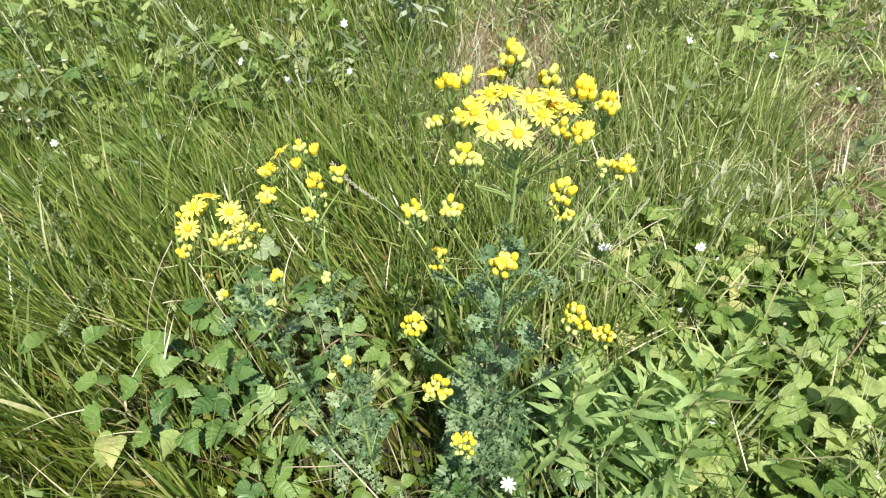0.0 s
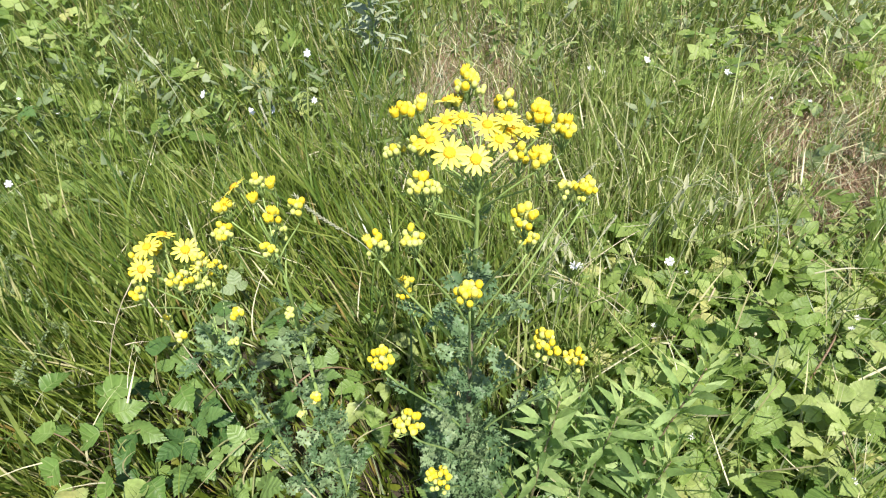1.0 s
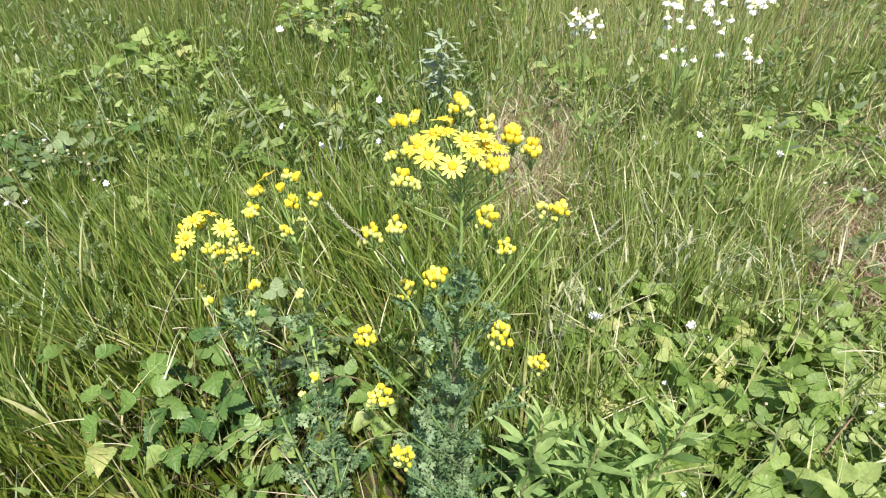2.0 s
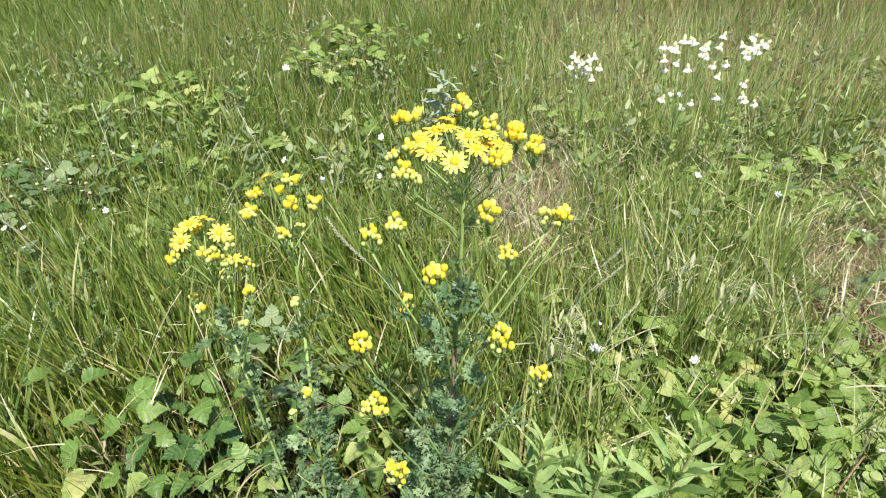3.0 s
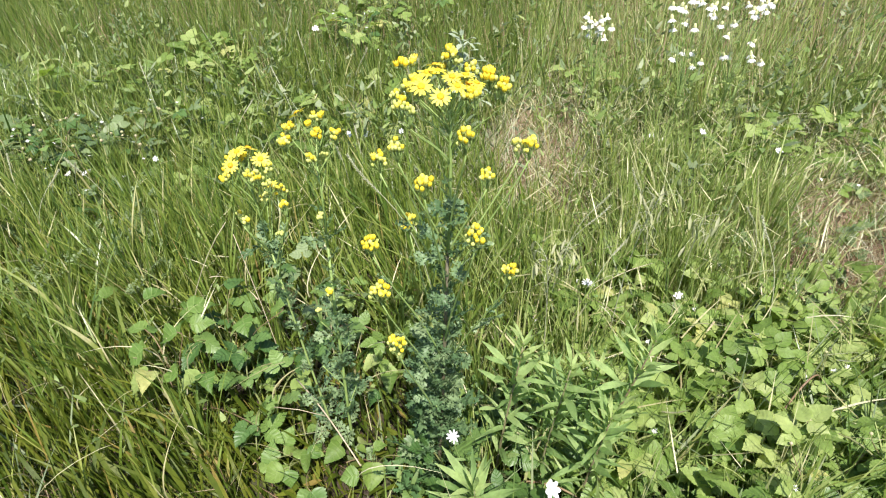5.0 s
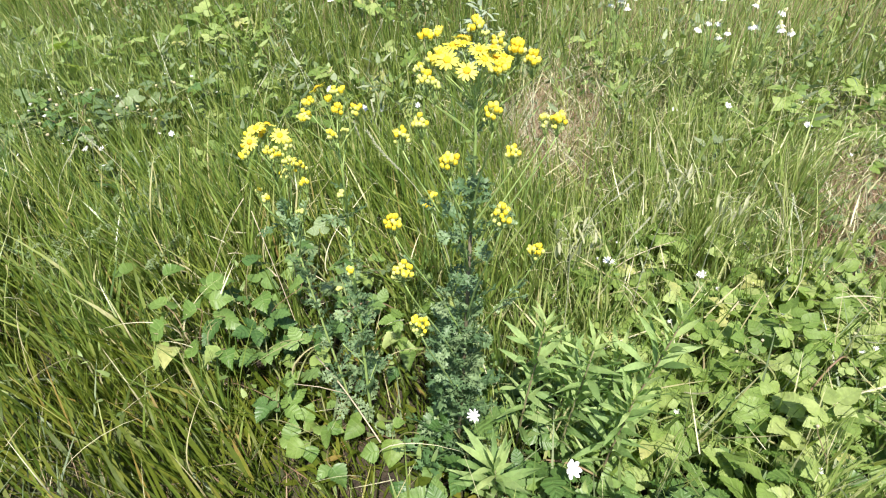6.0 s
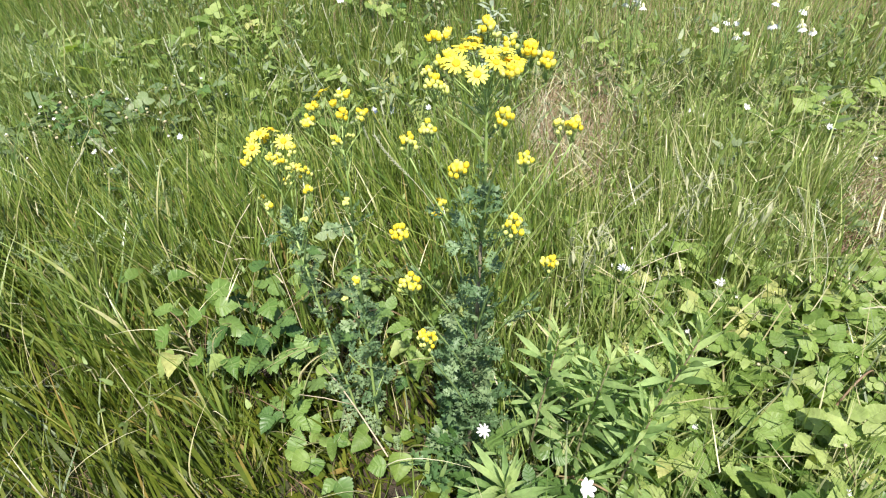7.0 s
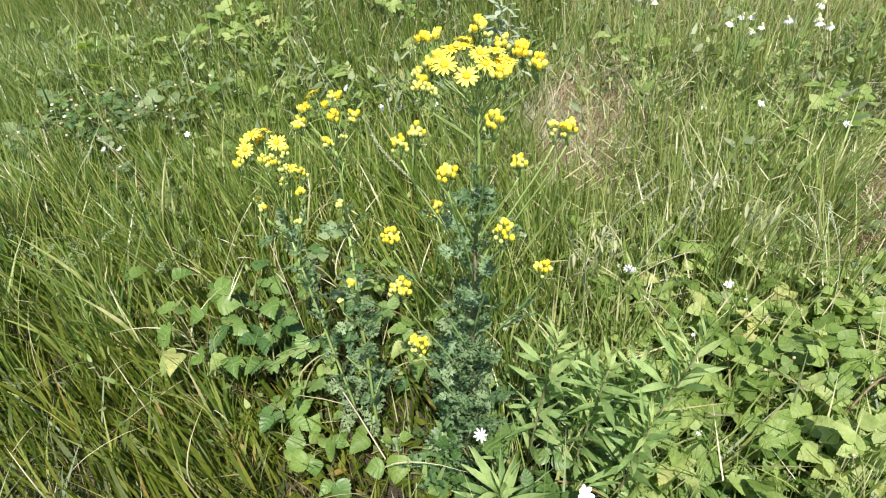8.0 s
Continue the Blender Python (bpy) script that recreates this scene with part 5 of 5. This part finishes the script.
def white_flower(place, seed, mesh=None, size=1.0, tilt=30, label="small white five-petalled flower on a thin stalk"):
    rng = random.Random(seed)
    x, y, z = place
    ob = thing("white_flower", label, "flower", (x, y, 0), "white flowers")
    foot = (rng.uniform(-0.04, 0.04), rng.uniform(-0.02, 0.05), -0.02)
    part("flower_stalk", tube(Build(), curve(foot, (foot[0], foot[1], z * 0.5), (0, 0, z * 0.7), (0, 0, z), 6), 0.001, 5).mesh("flower_stalk", [mat_rag_stem]), ob)
    for i in range(2):
        p = Vector((rng.uniform(-0.01, 0.01), rng.uniform(-0.01, 0.01), z * rng.uniform(0.4, 0.8)))
        m = Matrix.Translation(p) @ pose(0, 0, 0, 0, -20, rng.uniform(0, 360)) @ Matrix.Scale(0.04, 4)
        part("leaf", rng.choice(GOLD), ob, m)
    h = part("petals", mesh or BLOSSOM, ob, Matrix.Translation((0, 0, z)) @ pose(0, 0, 0, 0, 0, rng.uniform(-140, -40)) @ pose(0, 0, 0, 0, tilt, 0) @ Matrix.Scale(size, 4))
    part("calyx", CALYX, h, Matrix.Scale(0.8, 4))


for i, (p, lilac, size, tilt) in enumerate((
    ((0.150, 0.374, 0.267), 0, 1.15, 40), ((0.337, 0.335, 0.215), 0, 1.5, 45), ((0.395, 0.975, 0.200), 0, 1.1, 30), ((0.410, 0.990, 0.185), 0, 0.9, 20), ((0.647, 1.023, 0.150), 0, 1.1, 30),
    ((0.690, 1.000, 0.130), 0, 0.8, 30), ((1.066, 1.834, 0.235), 0, 1.4, 35), ((0.814, 1.931, 0.250), 0, 1.3, 35), ((0.647, 2.038, 0.180), 0, 1.2, 35), ((0.690, 2.020, 0.170), 0, 1.1, 35),
    ((-0.580, 1.773, 0.225), 1, 1.2, 45), ((-0.505, 1.780, 0.225), 1, 1.2, 45), ((-0.724, 1.773, 0.300), 1, 1.2, 45), ((-0.408, 2.028, 0.310), 1, 1.3, 45), ((-0.824, 2.137, 0.550), 0, 1.4, 50),
    ((-1.441, 1.213, 0.260), 0, 1.1, 40), ((-1.40, 1.24, 0.25), 0, 1.0, 30), ((-1.15, 1.32, 0.29), 1, 1.0, 30), ((-0.36, 1.80, 0.24), 1, 1.0, 40), ((-1.60, 1.30, 0.24), 0, 1.0, 30),
)):
    white_flower(p, 500 + i, BLOSSOM_LILAC if lilac else BLOSSOM_BROAD if i % 3 == 1 else BLOSSOM, size, tilt, "small pale lilac flower on a thin stalk in grass" if lilac else "small white five-petalled flower on a thin stalk")


mat_herb_soft = plant_material("grey_feathery_leaf", [(0.0, (0.12, 0.18, 0.07)), (1.0, (0.22, 0.28, 0.13))], 0.25, 0.5, grain=80.0)
mat_feathery = plant_material("feathery_leaf", [(0.0, (0.19, 0.265, 0.07)), (1.0, (0.31, 0.37, 0.12))], 0.3, 0.5, grain=80.0)
FEATHERY = [rag_leaf_mesh(s + 80, mat_feathery, 6, 0.24, 0.1) for s in range(2)]


def mayweed(place, seed, heads, width, height):
    """A branching daisy plant: white drooping rays round domed yellow-green cones."""
    rng = random.Random(seed)
    x, y = place
    ob = thing("mayweed", "branching mayweed with white daisy heads and yellow-green cones", "flowering plant", (x, y, 0), "white daisy plants")
    part("stem", tube(Build(), curve((0, 0, -0.02), (0.01, 0, height * 0.3), (0, 0.02, height * 0.5), (0.01, 0.01, height * 0.7), 6), [0.003, 0.003, 0.0027, 0.0024, 0.002, 0.0018, 0.0016], 6).mesh("stem", [mat_rag_stem]), ob)
    for i in range(heads):
        r = width * math.sqrt((i + 0.5) / heads)
        q = i * 2.4 + rng.uniform(-0.4, 0.4)
        p = Vector((r * math.cos(q), r * math.sin(q) * 0.7, height * rng.uniform(0.92, 1.07)))
        part("branch", tube(Build(), curve((0.004, 0.008, height * 0.45), (0.01, 0.01, height * 0.7), p - Vector((0, 0, 0.08)), p, 6), 0.0012, 5).mesh("branch", [mat_rag_stem]), ob)
        h = part("flower_head", RAYS, ob, Matrix.Translation(p) @ pose(0, 0, 0, rng.uniform(-25, 25), rng.uniform(-25, 25), 0) @ Matrix.Scale(rng.uniform(0.8, 1.1), 4))
        part("cone", CONE, h)
    for i in range(16):
        p = Vector((rng.uniform(-0.02, 0.02), rng.uniform(-0.02, 0.02), height * rng.uniform(0.15, 0.75)))
        part("leaf", rng.choice(FEATHERY), ob, Matrix.Translation(p) @ pose(0, 0, 0, 0, rng.uniform(-50, 0), rng.uniform(0, 360)) @ Matrix.Scale(rng.uniform(0.04, 0.07), 4))


def feathery_herb(place, seed, height):
    """A low bushy herb of finely cut greyish leaves on branching stems."""
    rng = random.Random(seed)
    ob = thing("feathery_herb", "bushy herb with finely cut grey-green leaves among grass", "herb", (*place, 0), "feathery herbs")
    for c in range(7):
        q = c * 2.4 + rng.uniform(-0.3, 0.3)
        d = rng.uniform(0.04, 0.13)
        pts = curve((0, 0, -0.02), (0, 0, height * 0.5), (d * 0.6 * math.cos(q), d * 0.6 * math.sin(q), height * 0.8), (d * math.cos(q), d * math.sin(q), height * rng.uniform(0.85, 1.1)), 6)
        part("stem", tube(Build(), pts, 0.001, 5).mesh("stem", [mat_rag_stem]), ob)
        for i in range(7):
            p = pts[2 + i * 4 // 6]
            part("leaf", rng.choice(FEATHERY_GREY), ob, Matrix.Translation(p) @ pose(0, 0, 0, 0, 0, i * 137.5 + rng.uniform(-30, 30)) @ pose(0, 0, 0, rng.uniform(-30, 30), rng.uniform(-50, -5), 0) @ Matrix.Scale(rng.uniform(0.035, 0.06), 4))


FEATHERY_GREY = [rag_leaf_mesh(s + 90, mat_herb_soft, 7, 0.2, 0.1) for s in range(3)]
for i, (p, h) in enumerate((((-1.02, 0.86), 0.26), ((-0.86, 0.80), 0.24), ((-1.20, 0.74), 0.24), ((-1.06, 1.02), 0.26))):
    feathery_herb(p, 700 + i, h)

mayweed((0.385, 2.17), 1, 15, 0.058, 0.58)
mayweed((0.71, 2.02), 2, 14, 0.11, 0.66)
mayweed((0.90, 2.10), 3, 12, 0.13, 0.66)
mayweed((0.77, 2.26), 4, 6, 0.07, 0.43)
mayweed((0.94, 2.14), 5, 7, 0.10, 0.52)
mayweed((1.85, 2.70), 6, 4, 0.10, 0.55)


# ---- mugwort, seed heads, dry cane ----
def mugwort(place, height, seed):
    rng = random.Random(seed)
    ob = thing("mugwort", "upright grey-green weed with narrow leaves above grass", "weed", (*place, 0))
    part("stem", tube(Build(), curve((0, 0, -0.02), (0, 0, height * 0.4), (0.01, 0, height * 0.7), (0.01, 0, height), 6), 0.003, 6).mesh("stem", [mat_rag_stem]), ob)
    me = blade(Build(), 1.0, lambda u: 0.11 * math.sin(math.pi * (0.05 + 0.93 * u)), 7, 1, 0.15, 0.0, 3, 0.25, 0.3, 0.05, rng).mesh("leaf", [mat_mugwort])
    for i in range(42):
        z = height * (0.5 + 0.5 * i / 41)
        part("leaf", me, ob, Matrix.Translation((0.005, 0, z)) @ pose(0, 0, 0, 0, rng.uniform(-45, 5), i * 137.5) @ Matrix.Scale(rng.uniform(0.08, 0.13) * (1.1 - 0.4 * i / 41), 4))


mugwort((-0.17, 2.12), 0.54, 1)


def seed_spike(foot, tip, seed, count=46, label="grass stem with a pale slender seed spike"):
    """A grass stem ending in a slender spike of small spikelets."""
    rng = random.Random(seed)
    f, t = Vector(foot), Vector(tip)
    ob = thing("seed_grass", label, "grass", foot, "seeding grasses")
    pts = curve((0, 0, -0.02), Vector((0, 0, (t - f).z * 0.8)), (t - f) * 0.75 + Vector((0, 0, 0.04)), t - f, 12)
    part("stem", tube(Build(), pts, 0.0009, 5).mesh("stem", [mat_seed]), ob)
    b = Build()
    for i in range(count):
        s = 0.70 + 0.3 * i / count
        k = min(11, int(s * 12))
        p = pts[k].lerp(pts[k + 1], s * 12 - k)
        d = (pts[k + 1] - pts[k]).to_track_quat("X", "Z").to_matrix().to_4x4()
        m = Matrix.Translation(p) @ d @ pose(0, 0, 0, i * 137.5, 0, 0) @ pose(0, 0, 0, 0, -22, 0)
        lathe(b, [(0.0002, 0), (0.0011, 0.003), (0.0008, 0.006), (0.0002, 0.009)], 4, 0, m @ pose(0, 0, 0, 0, 90, 0))
    part("seed_head", b.mesh("seed_head", [mat_seed]), ob)


seed_spike((0.03, 0.78, 0), (-0.112, 0.668, 0.688), 1, 60)
srng = random.Random(21)
for i in range(34):
    x, y = srng.choice(((-1.6, -0.3), (0.25, 1.6)))[0] + srng.uniform(0, 1.3), srng.uniform(0.8, 2.8)
    h = srng.uniform(0.32, 0.5)
    seed_spike((x, y, 0), (x + srng.uniform(-0.14, 0.14), y + srng.uniform(-0.14, 0.1), h), 40 + i, 34)


def brome(foot, tip, seed, count=12):
    """A nodding panicle: long flat spikelets hanging from thin stalks."""
    rng = random.Random(seed)
    f, t = Vector(foot), Vector(tip) - Vector(foot)
    ob = thing("brome_grass", "nodding grass with long pale green hanging spikelets", "grass", foot, "seeding grasses")
    pts = curve((0, 0, -0.02), (0, 0, t.z * 0.7), t * 0.8 + Vector((0, 0, 0.06)), t, 12)
    part("stem", tube(Build(), pts, 0.001, 5).mesh("stem", [mat_seed]), ob)
    spk = blade(Build(), 0.03, lambda u: 0.0036 * math.sin(math.pi * (0.05 + 0.93 * u)), 5, 1, 0.12, 0, 3, 0.0, 0.7).mesh("spikelet", [mat_spikelet])
    for i in range(count):
        p = pts[7 + i % 6].lerp(pts[min(12, 8 + i % 6)], rng.random())
        e = p + Vector((rng.uniform(-0.035, 0.035), rng.uniform(-0.035, 0.035), rng.uniform(-0.02, 0.02)))
        part("spikelet_stalk", tube(Build(), curve(p, p.lerp(e, 0.4) + Vector((0, 0, 0.012)), e + Vector((0, 0, 0.008)), e, 4), 0.0004, 4).mesh("spikelet_stalk", [mat_seed]), ob)
        part("spikelet", spk, ob, Matrix.Translation(e) @ pose(0, 0, 0, 0, rng.uniform(55, 85), rng.uniform(0, 360)))


brome((0.46, 0.86, 0), (0.490, 0.735, 0.615), 3, 20)
brome((0.30, 0.74, 0), (0.288, 0.64, 0.51), 4)
brome((0.62, 0.95, 0), (0.60, 0.82, 0.52), 5)
brome((0.30, 0.95, 0), (0.34, 0.84, 0.40), 6)


def dry_cane(points, radius, label):
    base = Vector(points[0])
    ob = thing("dry_cane", label, "dead stem", base)
    part("cane", tube(Build(), [Vector(p) - base for p in points], radius, 6).mesh("cane", [mat_straw_cane]), ob)
    k = Vector(points[len(points) // 2]) - base
    part("twig", tube(Build(), [k, k + Vector((-0.05, -0.02, 0.035)), k + Vector((-0.11, -0.02, 0.03))], radius * 0.6, 5).mesh("twig", [mat_straw_cane]), ob)


mat_straw_cane = plant_material("dead_cane", [(0.0, (0.36, 0.30, 0.19)), (1.0, (0.48, 0.42, 0.29))], 0.0, 0.7, grain=90.0)
dry_cane(curve((-0.04, 0.35, 0.155), (-0.105, 0.40, 0.19), (-0.17, 0.46, 0.19), (-0.27, 0.545, 0.15), 8), 0.0016, "dry pale brown cane lying among bramble leaves")
dry_cane(curve((0.60, 0.78, 0.02), (0.62, 0.80, 0.08), (0.66, 0.84, 0.11), (0.72, 0.92, 0.16), 6), 0.0024, "dry reddish-brown cane lying among bramble leaves")


def dry_stem(points, label="thin pale withered herb standing out of the grass"):
    base = Vector(points[0])
    ob = thing("withered_herb", label, "dead plant", base, "withered herbs")
    part("stem", tube(Build(), [Vector(p) - base for p in points], 0.0011, 5).mesh("stem", [mat_straw_cane]), ob)
    end, way = Vector(points[-1]) - base, Vector(points[-1]) - Vector(points[-2])
    part("leaf", blade(Build(), 0.05, lambda u: 0.0016 * (1 - u) + 0.0003, 4, 1, 0, 0, 3, 0.3, 0.3).mesh("leaf", [mat_straw_cane]), ob, Matrix.Translation(end * 0.6) @ pose(0, 0, 0, 0, -20, math.degrees(math.atan2(way.y, way.x))))


dry_stem(curve((-0.72, 0.72, 0.0), (-0.70, 0.75, 0.12), (-0.62, 0.76, 0.30), (-0.508, 0.768, 0.43), 8))
dry_stem(curve((-0.36, 0.64, 0.0), (-0.38, 0.66, 0.15), (-0.42, 0.69, 0.30), (-0.454, 0.712, 0.436), 8))
dry_stem(curve((0.33, 0.94, 0.0), (0.36, 0.95, 0.14), (0.42, 0.99, 0.21), (0.569, 1.068, 0.22), 8))
dry_stem(curve((0.40, 1.02, 0.0), (0.39, 1.00, 0.12), (0.40, 0.96, 0.21), (0.493, 0.832, 0.19), 8))
